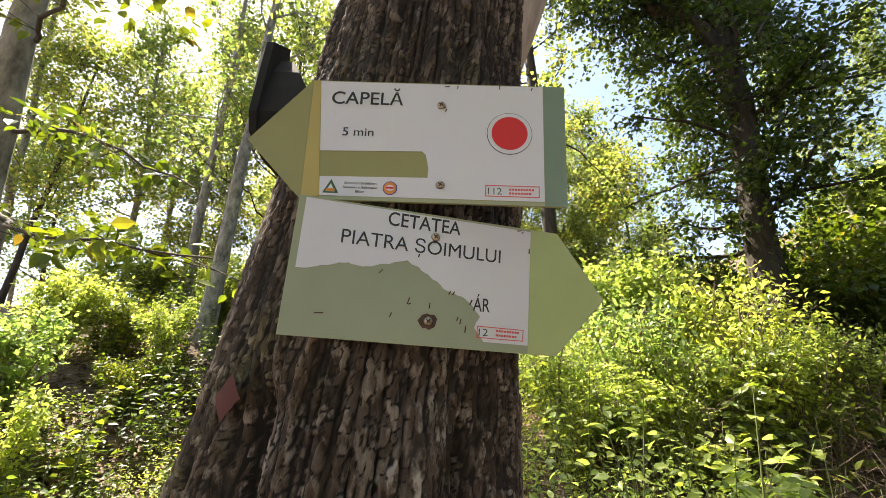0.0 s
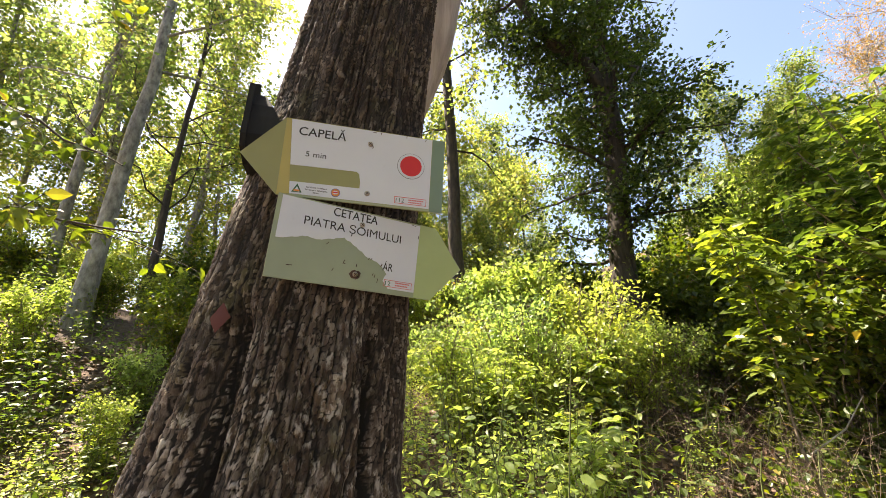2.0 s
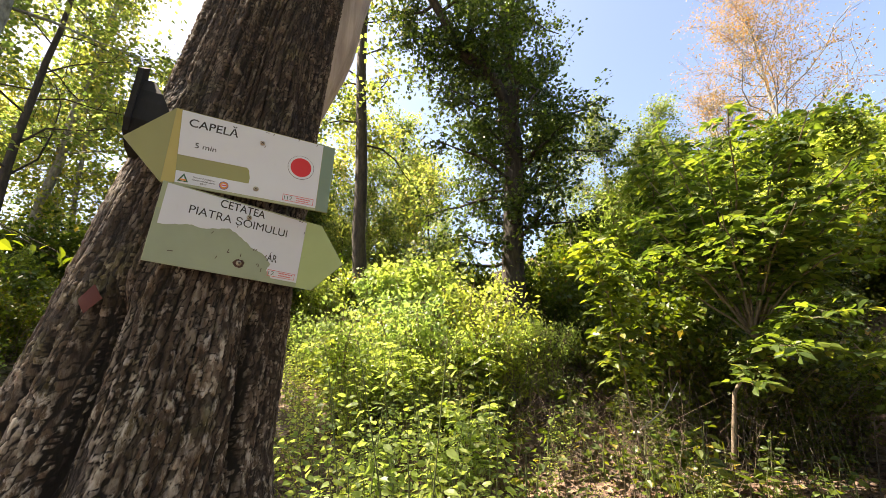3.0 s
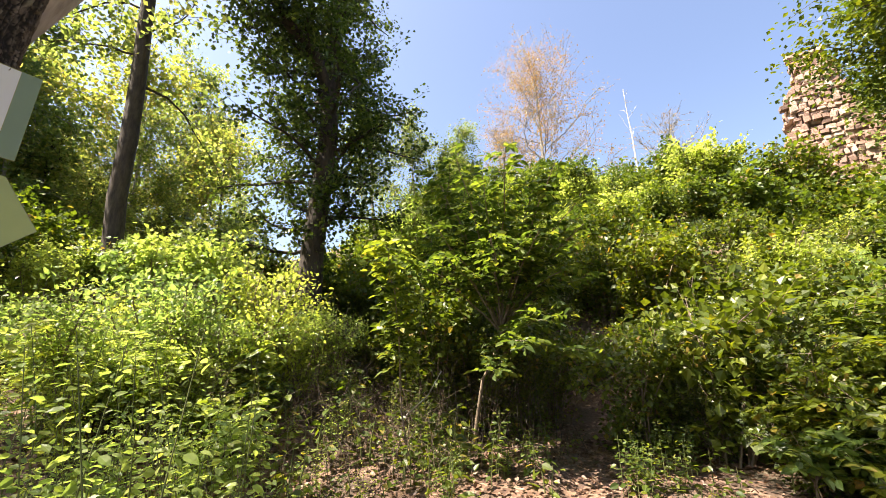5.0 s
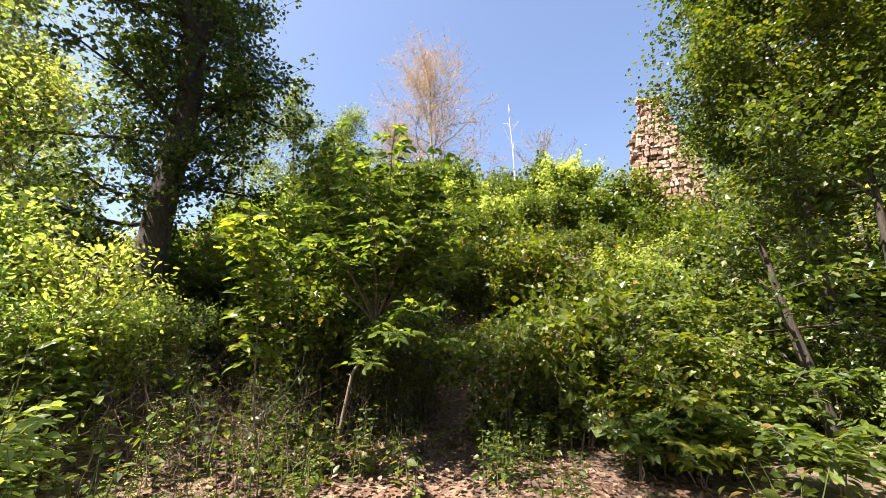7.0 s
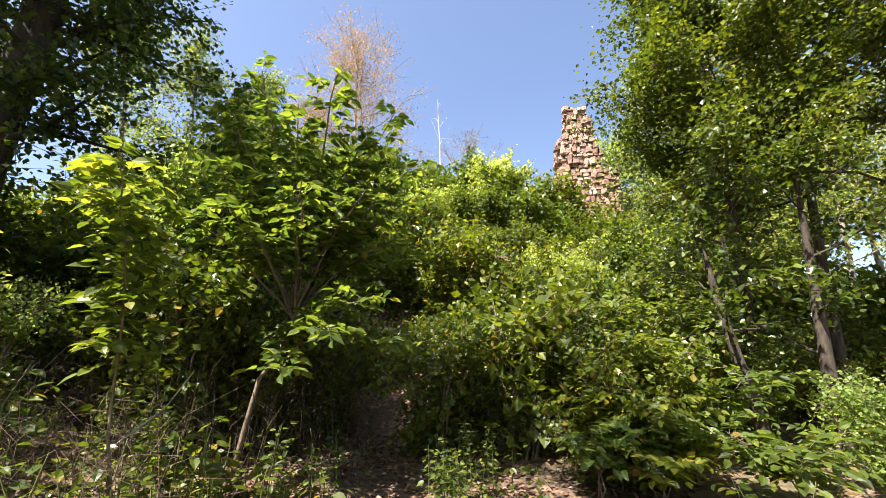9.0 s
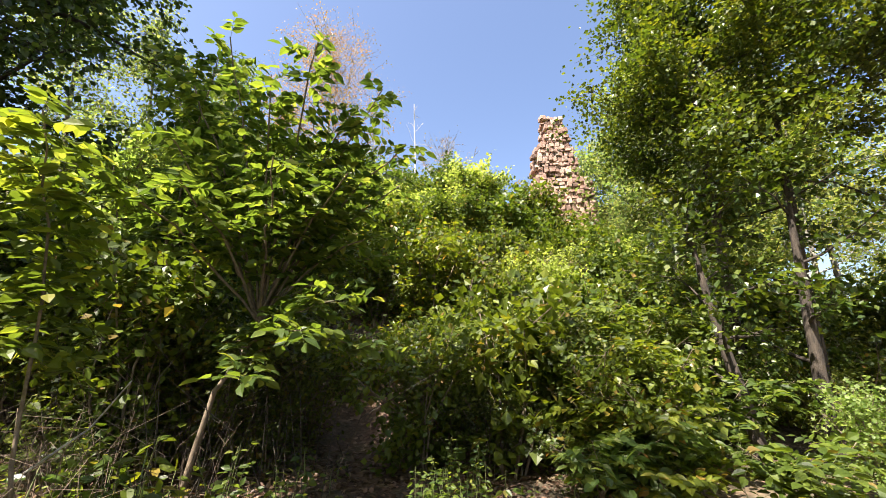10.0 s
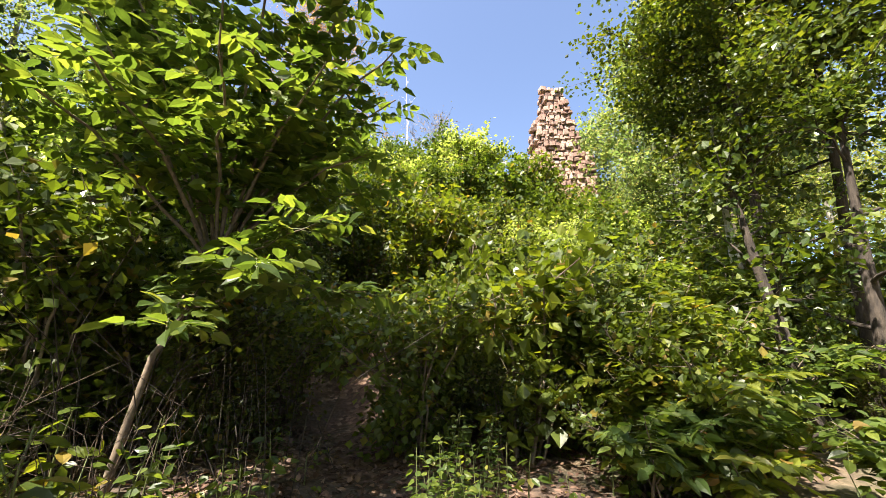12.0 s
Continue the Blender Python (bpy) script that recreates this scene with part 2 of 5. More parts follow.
def tube(pts, rad, n=7):
    pts, rad = np.asarray(pts, float), np.asarray(rad, float)
    tan = unit(np.gradient(pts, axis=0))
    ref = np.where(np.abs(tan[:, 2:3]) > 0.9, np.array([[1.0, 0.1, 0]]), np.array([[0, 0, 1.0]]))
    ref[:] = ref[0]
    a = unit(np.cross(tan, ref))
    b = np.cross(tan, a)
    ang = np.linspace(0, 2 * np.pi, n, endpoint=False)
    V = pts[:, None] + rad[:, None, None] * (np.cos(ang)[None, :, None] * a[:, None] + np.sin(ang)[None, :, None] * b[:, None])
    k = len(pts)
    i, j = np.meshgrid(np.arange(k - 1), np.arange(n), indexing="ij")
    F = np.stack([i * n + j, i * n + (j + 1) % n, (i + 1) * n + (j + 1) % n, (i + 1) * n + j], -1).reshape(-1, 4)
    return V.reshape(-1, 3), F


def join(parts):
    V, F, o = [], [], 0
    for v, f in parts:
        V.append(v)
        F.append(f + o)
        o += len(v)
    return np.concatenate(V), np.concatenate(F)


FINE_UV = np.array([(0, 0, 0), (0.25, -0.27, 0.05), (0.6, -0.25, 0.04), (1, 0, -0.10), (0.6, 0.25, 0.04), (0.25, 0.27, 0.05), (0.28, 0, -0.02), (0.62, 0, -0.03)])
FINE_T = np.array([(0, 6, 1), (1, 6, 7), (1, 7, 2), (2, 7, 3), (0, 5, 6), (5, 7, 6), (5, 4, 7), (4, 3, 7)])
COARSE_UV = np.array([(0, 0, 0), (0.45, -0.30, 0.07), (1, 0, -0.06), (0.45, 0.30, 0.07)])
COARSE_T = np.array([(0, 2, 1), (0, 3, 2)])


def leaves(rng, P, D, L, fine=False, width=1.0, flat=1.0):
    """Leaf blades at P that point along D, of lengths L, faces mostly up."""
    uv, tri = (FINE_UV, FINE_T) if fine else (COARSE_UV, COARSE_T)
    n = len(P)
    D = unit(D)
    up = unit(np.array([[0, 0, 1.0]]) * flat + rng.normal(0, 0.45, (n, 3)))
    S = unit(np.cross(D, up))
    N = np.cross(S, D)
    L = np.asarray(L).reshape(-1, 1, 1)
    V = P[:, None] + L * (uv[None, :, 0:1] * D[:, None] + width * uv[None, :, 1:2] * S[:, None] + uv[None, :, 2:3] * N[:, None])
    F = tri[None] + (np.arange(n) * len(uv))[:, None, None]
    return V.reshape(-1, 3), F.reshape(-1, 3)


def compound(rng, P, D, L, pairs=3, leaflet=0.085):
    """Pinnate leaves: a stalk from P along D with leaflets in pairs and one at the end."""
    D = unit(D)
    S = unit(np.cross(D, np.array([[0, 0, 1.0]]) + rng.normal(0, 0.25, D.shape)))
    qs, ds, stalks = [], [], []
    for k in range(pairs):
        s = 0.35 + 0.6 * k / pairs
        base = P + D * (L * s)[:, None] - np.array([0, 0, 1]) * (L * 0.25 * s * s)[:, None]
        for sg in (-1, 1):
            qs.append(base)
            ds.append(unit(S * sg + D * 0.45 + rng.normal(0, 0.12, D.shape) - np.array([0, 0, 0.25])))
    tip = P + D * L[:, None] - np.array([0, 0, 1]) * (L * 0.25)[:, None]
    qs.append(tip)
    ds.append(unit(D - np.array([0, 0, 0.5])))
    Q, E = np.concatenate(qs), np.concatenate(ds)
    return Q, E, leaflet * rng.uniform(0.75, 1.25, len(Q)), tip


def grow(rng, h, r0, lean=(0, 0), crown0=0.35, limbs=12, limb_len=2.0, rise=0.5, wob=0.03, taper=0.3, twigs=9, twig_len=0.6, bend=0.2, flare=1.35, sides=10, top=True, limb_r=0.42, level=1.0):
    """Trunk, limbs and twigs of a tree that stands at the origin; also the twigs' starts and ends."""
    k = 12
    s = np.linspace(0, 1, k)
    pts = np.stack([lean[0] * s * h, lean[1] * s * h, s * h], 1)
    pts[1:, :2] += np.cumsum(rng.normal(0, wob * h / k, (k - 1, 2)), 0)
    rad = r0 * (1 - (1 - taper) * s)
    rad[0] *= flare
    pts[0, 2] -= 0.35
    trunk = [tube(pts, rad, sides)]
    limb_t, A, B = [], [], []  # twigs are listed limb by limb
    for i in range(limbs):
        si = crown0 + (1 - crown0) * (i + rng.uniform(0, 0.9)) / limbs
        q = np.array([np.interp(si, s, pts[:, c]) for c in range(3)])
        az = i * 2.4 + rng.normal(0, 0.4)
        ln = limb_len * (1.15 - 0.65 * (si - crown0) / (1 - crown0 + 1e-6)) * rng.uniform(0.7, 1.2)
        el = rise + rng.normal(0, 0.2) + 0.35 * (si - crown0)
        d = np.array([math.cos(az) * math.cos(el), math.sin(az) * math.cos(el), math.sin(el)])
        m = 6
        p = [q]
        for j in range(m - 1):
            d = unit(d + rng.normal(0, bend, 3) * 0.6 + np.array([0, 0, 0.04]))
            p.append(p[-1] + d * ln / (m - 1))
        p = np.array(p)
        rr = np.interp(si, s, rad) * limb_r * np.linspace(1, 0.22, m)
        limb_t.append(tube(p, np.maximum(rr, 0.006), 6))
        for j in range(twigs):
            u = rng.uniform(0.22, 1.0) * (m - 1)
            a = int(min(u, m - 2))
            st = p[a] + (p[a + 1] - p[a]) * (u - a)
            dd = unit(unit(p[a + 1] - p[a]) * 0.7 + rng.normal(0, 0.65, 3) + np.array([0, 0, 0.1]))
            dd[2] *= level
            A.append(st)
            B.append(st + dd * twig_len * rng.uniform(0.5, 1.25))
    if top:
        for j in range(twigs * 2):
            st = pts[-1] - np.array([0, 0, rng.uniform(0, 0.12) * h])
            A.append(st)
            B.append(st + unit(rng.normal(0, 1, 3) + np.array([0, 0, 0.9])) * twig_len * rng.uniform(0.6, 1.6))
    A, B = np.array(A), np.array(B)
    return trunk, limb_t, A, B


def twig_mesh(rng, A, B, r=0.006):
    out = []
    for a, b in zip(A, B):
        mid = (a + b) / 2 + rng.normal(0, 0.03, 3) * np.linalg.norm(b - a)
        out.append(tube(np.array([a, mid, b]), [r, r * 0.8, r * 0.4], 3))
    return out


def twig_leaves(rng, A, B, per, size, spread=0.09, fine=False, droop=0.25, width=1.0, lo=0.15):
    n = len(A) * per
    i = np.repeat(np.arange(len(A)), per)
    u = rng.uniform(lo, 1.08, (n, 1))
    P = A[i] + (B - A)[i] * u + rng.normal(0, spread, (n, 3))
    D = unit((B - A)[i]) * 0.6 + rng.normal(0, 0.7, (n, 3)) - np.array([0, 0, droop])
    return leaves(rng, P, D, size * rng.uniform(0.6, 1.3, n), fine, width)


def tree(name, label, seed, at, bark, leafm, per=26, size=0.09, spread=0.1, fine=False, group="", category="tree", twig_r=0.006, width=1.0, crown=True, **kw):
    rng = np.random.default_rng(seed)
    trunk, limb_t, A, B = grow(rng, **kw)
    base = new(name)
    tagged(base, label, category, group)
    part_np("trunk", *join(trunk), bark, base)
    for lt in limb_t:
        part_np("limb", *lt, bark, base)
    tagged(part_np("twigwork", *join(twig_mesh(rng, A, B, twig_r)), bark, base), kind="stuff")
    if crown:
        part_np("crown", *twig_leaves(rng, A, B, per, size, spread, fine, width=width), leafm, base, smooth=False)
    base.matrix_world = at
    return base


def shrub(name, label, seed, h, w, stems, twigs, per, size, leafm, bark=None, spread=0.07, fine=False, group="", width=1.0):
    rng = np.random.default_rng(seed)
    wood, A, B = [], [], []
    for i in range(stems):
        az = rng.uniform(0, 6.28)
        out = rng.uniform(0.15, 1.0) * w
        p = np.array([(0.08 * math.cos(az), 0.08 * math.sin(az), -0.15), (0.3 * out * math.cos(az), 0.3 * out * math.sin(az), 0.4 * h), (0.7 * out * math.cos(az + 0.2), 0.7 * out * math.sin(az + 0.2), 0.75 * h), (out * math.cos(az + 0.3), out * math.sin(az + 0.3), h * rng.uniform(0.7, 1.05))])
        p[1:] += rng.normal(0, 0.07 * w, (3, 3))
        wood.append(tube(p, [0.014, 0.011, 0.008, 0.004], 5))
        for j in range(twigs):
            u = rng.uniform(0.1, 1) * 3
            a = int(min(u, 2))
            st = p[a] + (p[a + 1] - p[a]) * (u - a)
            A.append(st)
            B.append(st + unit(rng.normal(0, 1, 3) + np.array([math.cos(az) * 0.5, math.sin(az) * 0.5, 0.45])) * rng.uniform(0.2, 0.5) * (0.5 + 0.4 * w))
    A, B = np.array(A), np.array(B)
    base = new(name)
    tagged(base, label, "shrub", group)
    tagged(part_np("branchwork", *join(wood + twig_mesh(rng, A, B, 0.004)), bark or TWIG, base), kind="stuff")
    part_np("foliage", *twig_leaves(rng, A, B, per, size, spread, fine, width=width), leafm, base, smooth=False)
    return base


def herb(name, label, seed, h, nodes, size, leafm, stems=1, group=""):
    """A tall weed: an upright stem with leaves in opposite pairs, and small shoots."""
    rng = np.random.default_rng(seed)
    wood, P, D, L = [], [], [], []
    for s_i in range(stems):
        off = rng.normal(0, 0.10, 2) * (s_i > 0)
        hh = h * rng.uniform(0.65, 1.1)
        ln = rng.normal(0, 0.14, 2)
        p = np.array([(off[0], off[1], -0.1), (off[0] + ln[0] * hh * 0.3, off[1] + ln[1] * hh * 0.3, hh * 0.5), (off[0] + ln[0] * hh, off[1] + ln[1] * hh, hh)])
        wood.append(tube(p, [0.0045, 0.0035, 0.0018], 4))
        for k in range(nodes):
            u = 0.22 + 0.78 * (k + rng.uniform(0, 0.6)) / nodes
            q = np.array([np.interp(u, [0, 0.5, 1], p[:, c]) for c in range(3)])
            az = k * 1.57 + rng.normal(0, 0.4)
            for sg in (0, math.pi):
                d = np.array([math.cos(az + sg), math.sin(az + sg), rng.uniform(-0.35, 0.35)])
                st = rng.uniform(0.01, 0.05)
                P.append(q + d * st)
                D.append(d - np.array([0, 0, 0.15]))
                L.append(size * (1.15 - 0.6 * u) * rng.uniform(0.75, 1.25))
                if rng.random() < 0.45:
                    P.append(q + d * (st + 0.06) + np.array([0, 0, 0.03]))
                    D.append(d + rng.normal(0, 0.5, 3))
                    L.append(size * 0.6)
    base = new(name)
    tagged(base, label, "weed", group)
    for wv, wf in wood:
        part_np("stem", wv, wf, STEM_GREEN, base)
    part_np("foliage", *leaves(rng, np.array(P), np.array(D), np.array(L), True), leafm, base, smooth=False)
    return base


# ---- the lie of the land ----
def smooth01(a, b, v):
    t = np.clip((np.asarray(v, float) - a) / (b - a), 0, 1)
    return t * t * (3 - 2 * t)


def hash01(i, j, s):
    return np.abs(np.sin(i * 127.1 + j * 311.7 + s * 74.7) * 43758.5453) % 1.0


def vnoise(x, y, s=0):
    xi, yi = np.floor(x), np.floor(y)
    fx, fy = x - xi, y - yi
    fx, fy = fx * fx * (3 - 2 * fx), fy * fy * (3 - 2 * fy)
    a, b = hash01(xi, yi, s), hash01(xi + 1, yi, s)
    c, d = hash01(xi, yi + 1, s), hash01(xi + 1, yi + 1, s)
    return (a * (1 - fx) + b * fx) * (1 - fy) + (c * (1 - fx) + d * fx) * fy


def trail_y(x):
    return np.interp(x, [-4, 0, 1, 2.4, 4.3, 5.8, 9.7, 14], [-0.9, -0.6, -0.05, 0.35, 0.7, 0.95, 2.2, 3.0])


def land(x, y):
    x, y = np.asarray(x, float), np.asarray(y, float)
    z = -0.18 * np.exp(-((x - 2.4) / 1.3) ** 2)
    z = z + 0.25 * smooth01(1.5, 4.5, y) * smooth01(0, 3, x) + 0.9 * smooth01(2.2, 6.5, y) * smooth01(1.5, -2.0, x) + 1.1 * smooth01(4.8, 8.5, y)
    z = z + 0.8 * smooth01(-2.0, -6.0, x) * smooth01(0, 4, y)
    z = z + 0.7 * smooth01(2.6, 5.2, y) * smooth01(5.8, 4.2, x) * smooth01(-0.6, 1.0, x) * smooth01(16, 9, y)
    hill = smooth01(6.8, 17.5, x) * 6.6 * smooth01(-8.0, -0.2, y)
    z = z + hill + 0.7 * smooth01(5, 10, x) * smooth01(3.0, 8, y) * smooth01(20, 10, y)
    z = z + 1.8 * smooth01(17, 26, x) * smooth01(-7.5, -2.8, y)
    z = z - 7.0 * smooth01(9.0, 26, y) * smooth01(12, 3, x)
    z = z + 0.9 * smooth01(8, 16, x) * smooth01(-3, -8, y)
    dt = np.abs(y - trail_y(x))
    z = z - 0.10 * smooth01(0.55, 0.15, dt) * smooth01(12, 9, x)
    near = np.exp(-((x * x + y * y) / 900.0))
    z = z + near * (0.16 * (vnoise(x * 0.8, y * 0.8, 1) - 0.5) + 0.06 * (vnoise(x * 3.1, y * 3.1, 2) - 0.5) + 0.025 * (vnoise(x * 9, y * 9, 3) - 0.5))
    return z


def zl(x, y):
    return float(land(x, y))


def stretch(n, near, far):
    u = np.linspace(-1, 1, n)
    return near * u + (far - near) * np.sign(u) * np.abs(u) ** 5


gx, gy = stretch(300, 16, 600) + 4.0, stretch(300, 14, 600) + 2.0
GX, GY = np.meshgrid(gx, gy, indexing="ij")
gi, gj = np.meshgrid(np.arange(299), np.arange(299), indexing="ij")
GF = np.stack([gi * 300 + gj, (gi + 1) * 300 + gj, (gi + 1) * 300 + gj + 1, gi * 300 + gj + 1], -1).reshape(-1, 4)
ground = new("ground", mesh_of("ground", np.stack([GX, GY, land(GX, GY)], -1).reshape(-1, 3), GF, GROUND))
tagged(ground, "brown forest floor of soil, trail and leaf litter", "ground", kind="structure")


def place(x, y, turn=0.0, size=1.0, dz=0.0, tx=0.0, ty=0.0):
    return pose(x, y, zl(x, y) + dz, tx, ty, turn) @ Matrix.Scale(size, 4)


# ---- the old tree that carries the signs ----
AX, AY, SX, SY = -0.138, 0.805, 0.136, 0.004


def old_tree():
    ang = np.concatenate([np.linspace(0.25, np.pi - 0.25, 60, endpoint=False), np.linspace(np.pi - 0.25, 2 * np.pi + 0.25, 400, endpoint=False)])
    zz = np.concatenate([np.linspace(-0.35, 0.75, 60, endpoint=False), np.linspace(0.75, 2.75, 520, endpoint=False), np.linspace(2.75, 4.6, 80)])
    na, nz = len(ang), len(zz)
    A, Z = np.meshgrid(ang, zz, indexing="xy")
    r = np.interp(Z, [-0.3, 0.1, 0.5, 0.8, 1.1, 1.4, 1.7, 2.1, 2.7, 4.6], [0.74, 0.60, 0.45, 0.340, 0.278, 0.258, 0.245, 0.219, 0.205, 0.18])
    low = np.clip(1.7 - Z, 0, 1.4)
    r = r * 1.05
    r = r * (1 + 0.07 * low * np.cos(5 * A + 0.8 + 0.5 * Z) + 0.035 * np.cos(3 * A + 1.2 * Z) + 0.02 * np.cos(9 * A + 2 * Z))
    # the long furrow and the swollen seam on the front
    fa = -1.95 + 0.10 * np.sin(Z * 3.1)
    cleft = np.exp(-((A - 2 * np.pi - fa) / 0.11) ** 2) * smooth01(1.54, 1.40, Z)
    cleft2 = np.exp(-((A - 2 * np.pi + 0.80 + 0.1 * np.sin(Z * 5)) / 0.06) ** 2) * smooth01(1.5, 1.36, Z)
    cleft3 = np.exp(-((A - 2 * np.pi + 2.42 - 0.12 * np.sin(Z * 4 + 1)) / 0.05) ** 2) * smooth01(1.45, 1.25, Z)
    r -= 0.060 * cleft + 0.035 * cleft2 + 0.03 * cleft3
    sa = -1.02 + 0.12 * np.sin(Z * 4.0)
    seam = np.exp(-((A - 2 * np.pi - sa) / 0.13) ** 2) * smooth01(1.50, 1.38, Z)
    r += 0.026 * seam * (0.7 + 0.4 * np.sin(Z * 21) * np.sin(Z * 9))
    # bark plates: long cells with deep cracks between
    nu = 124
    wob_ = vnoise(A * 5, Z * 7, 5) - 0.5
    u = A / (2 * np.pi) * nu + 2.4 * wob_ + 0.9 * (vnoise(A * 16, Z * 26, 15) - 0.5) + 0.7 * (vnoise(A * 45, Z * 80, 17) - 0.5)
    ui = np.floor(u)
    fu = u - ui
    hu = np.mod(ui, nu)
    rowh = 0.012 + 0.024 * hash01(hu, 0 * hu, 12)
    v = Z / rowh + 9 * hash01(hu, 0 * hu, 18) + 0.7 * (vnoise(A * 18, Z * 18, 16) - 0.5) + 0.7 * (vnoise(A * 60, Z * 80, 19) - 0.5)
    vi = np.floor(v)
    fv = v - vi
    cell = hash01(hu, vi, 13)
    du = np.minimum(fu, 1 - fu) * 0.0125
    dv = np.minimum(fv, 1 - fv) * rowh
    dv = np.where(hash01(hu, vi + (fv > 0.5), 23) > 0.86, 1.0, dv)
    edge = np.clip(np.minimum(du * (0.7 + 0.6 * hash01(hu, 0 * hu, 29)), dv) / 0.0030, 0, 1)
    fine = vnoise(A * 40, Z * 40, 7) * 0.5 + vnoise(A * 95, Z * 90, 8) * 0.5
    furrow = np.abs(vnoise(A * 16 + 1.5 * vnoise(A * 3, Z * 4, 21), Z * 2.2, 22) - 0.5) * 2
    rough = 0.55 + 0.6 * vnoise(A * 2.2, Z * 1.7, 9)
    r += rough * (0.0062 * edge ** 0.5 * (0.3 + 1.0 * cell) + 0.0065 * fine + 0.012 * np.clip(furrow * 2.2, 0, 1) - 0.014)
    # low in cracks and clefts, where the bark colour is darkened as shade
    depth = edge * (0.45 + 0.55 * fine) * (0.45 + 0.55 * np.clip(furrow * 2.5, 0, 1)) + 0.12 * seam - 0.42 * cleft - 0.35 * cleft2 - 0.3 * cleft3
    pale_ = np.clip(0.25 + 0.75 * smooth01(1.75, 1.05, Z) * (0.4 + vnoise(A * 3, Z * 4, 31)) + 0.5 * seam, 0, 1)
    # torn, splintered top
    top = 0.5 * (hash01(np.floor(A * 5), 0 * A, 3) - 0.6) * smooth01(4.2, 4.6, Z)
    X = AX + SX * (Z - 1.5) + r * np.cos(A)
    Y = AY + SY * (Z - 1.5) + r * np.sin(A) * np.where(np.sin(A) < 0, 0.86, 1.0)
    V = np.stack([X, Y, Z + top], -1).reshape(-1, 3)
    i, j = np.meshgrid(np.arange(nz - 1), np.arange(na), indexing="ij")
    F = np.stack([i * na + j, i * na + (j + 1) % na, (i + 1) * na + (j + 1) % na, (i + 1) * na + j], -1).reshape(-1, 4)
    base = new("old_tree")
    tagged(base, "old leaning tree trunk with deeply cracked grey-brown bark", "tree")
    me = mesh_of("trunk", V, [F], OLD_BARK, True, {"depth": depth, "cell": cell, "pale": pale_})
    t = new("trunk", me)
    t.parent = base
    # core that closes the top
    s = np.linspace(1.0, 4.45, 8)
    part_np("heartwood", *tube(np.stack([AX + SX * (s - 1.5), AY + SY * (s - 1.5), s], 1), np.linspace(0.12, 0.15, 8), 16), BARE_WOOD, base)
    # unseen limbs and crown, added above the torn bark to shade the trail
    rg = np.random.default_rng(19)
    up, limbs_, A_, B_ = grow(rg, 4.8, 0.15, lean=(0.36, 0.34), crown0=0.25, limbs=22, limb_len=1.8, rise=0.25, twigs=14, twig_len=0.9, bend=0.35)
    foot = np.array((AX + SX * 2.9, AY + SY * 2.9, 4.5))
    part_np("upper_trunk", *join([(v + foot, f) for v, f in up]), BARK_GREY, base)
    for v, f in limbs_:
        part_np("limb", v + foot, f, BARK_GREY, base)
    part_np("crown", *twig_leaves(rg, A_ + foot, B_ + foot, 5, 0.1, 0.12, width=1.3), LEAF_SHRUB, base, smooth=False)
    # debarked wood along one flank
    s = np.linspace(1.80, 4.5, 26)
    k = smooth01(1.80, 2.7, s)
    off = 0.105 + 0.085 * k
    c = np.stack([AX + SX * (s - 1.5) + off + 0.006 * np.sin(s * 9), AY + SY * (s - 1.5) - 0.005 + 0.05 * k, s], 1)
    V2, F2 = tube(c, 0.055 + 0.06 * k + 0.004 * np.sin(s * 13), 40)
    rip = np.tile(0.004 * np.sin(np.arange(40) * 2.4) + 0.003 * np.sin(np.arange(40) * 5.1), len(s))
    cc = np.repeat(c, 40, 0)
    V2 = V2 + unit(V2 - cc) * rip[:, None]
    part_np("bare_wood", V2, F2, BARE_WOOD, base, "smooth grey debarked wood")
    return base


OLD = old_tree()

# ---- the signs ----
SIGN_OCHRE = paint("sign_ochre", (0.42, 0.36, 0.11), 0.4)


def plate(bm, pts, y0, y1):
    """A flat plate with the outline pts in x and z, from y0 (front) to y1."""
    f = [bm.verts.new((x, y0, z)) for x, z in pts]
    b = [bm.verts.new((x, y1, z)) for x, z in pts]
    bm.faces.new(f)
    bm.faces.new(b[::-1])
    n = len(pts)
    for i in range(n):
        bm.faces.new((f[i], b[i], b[(i + 1) % n], f[(i + 1) % n]))
    bmesh.ops.recalc_face_normals(bm, faces=bm.faces)
    return bm


def flat(name, pts, layer, mat, parent, label=""):
    """A printed or glued patch; each layer lies a little prouder than the last."""
    y = -0.0025 - 0.0006 * layer
    return part(name, plate(bmesh.new(), pts, y, y + 0.0005), mat, parent, label)


def disc_pts(cx, cz, r, n=48, r2=None):
    return [(cx + r * math.cos(a), cz + (r2 or r) * math.sin(a)) for a in (2 * math.pi * i / n for i in range(n))]


def rect(x0, z0, x1, z1):
    return [(x0, z0), (x1, z0), (x1, z1), (x0, z1)]


def box_frame(x0, z0, x1, z1, w, layer, mat, parent):
    for r in (rect(x0, z0, x1, z0 + w), rect(x0, z1 - w, x1, z1), rect(x0, z0 + w, x0 + w, z1 - w), rect(x1 - w, z0 + w, x1, z1 - w)):
        flat("printed_line", r, layer, mat, parent)


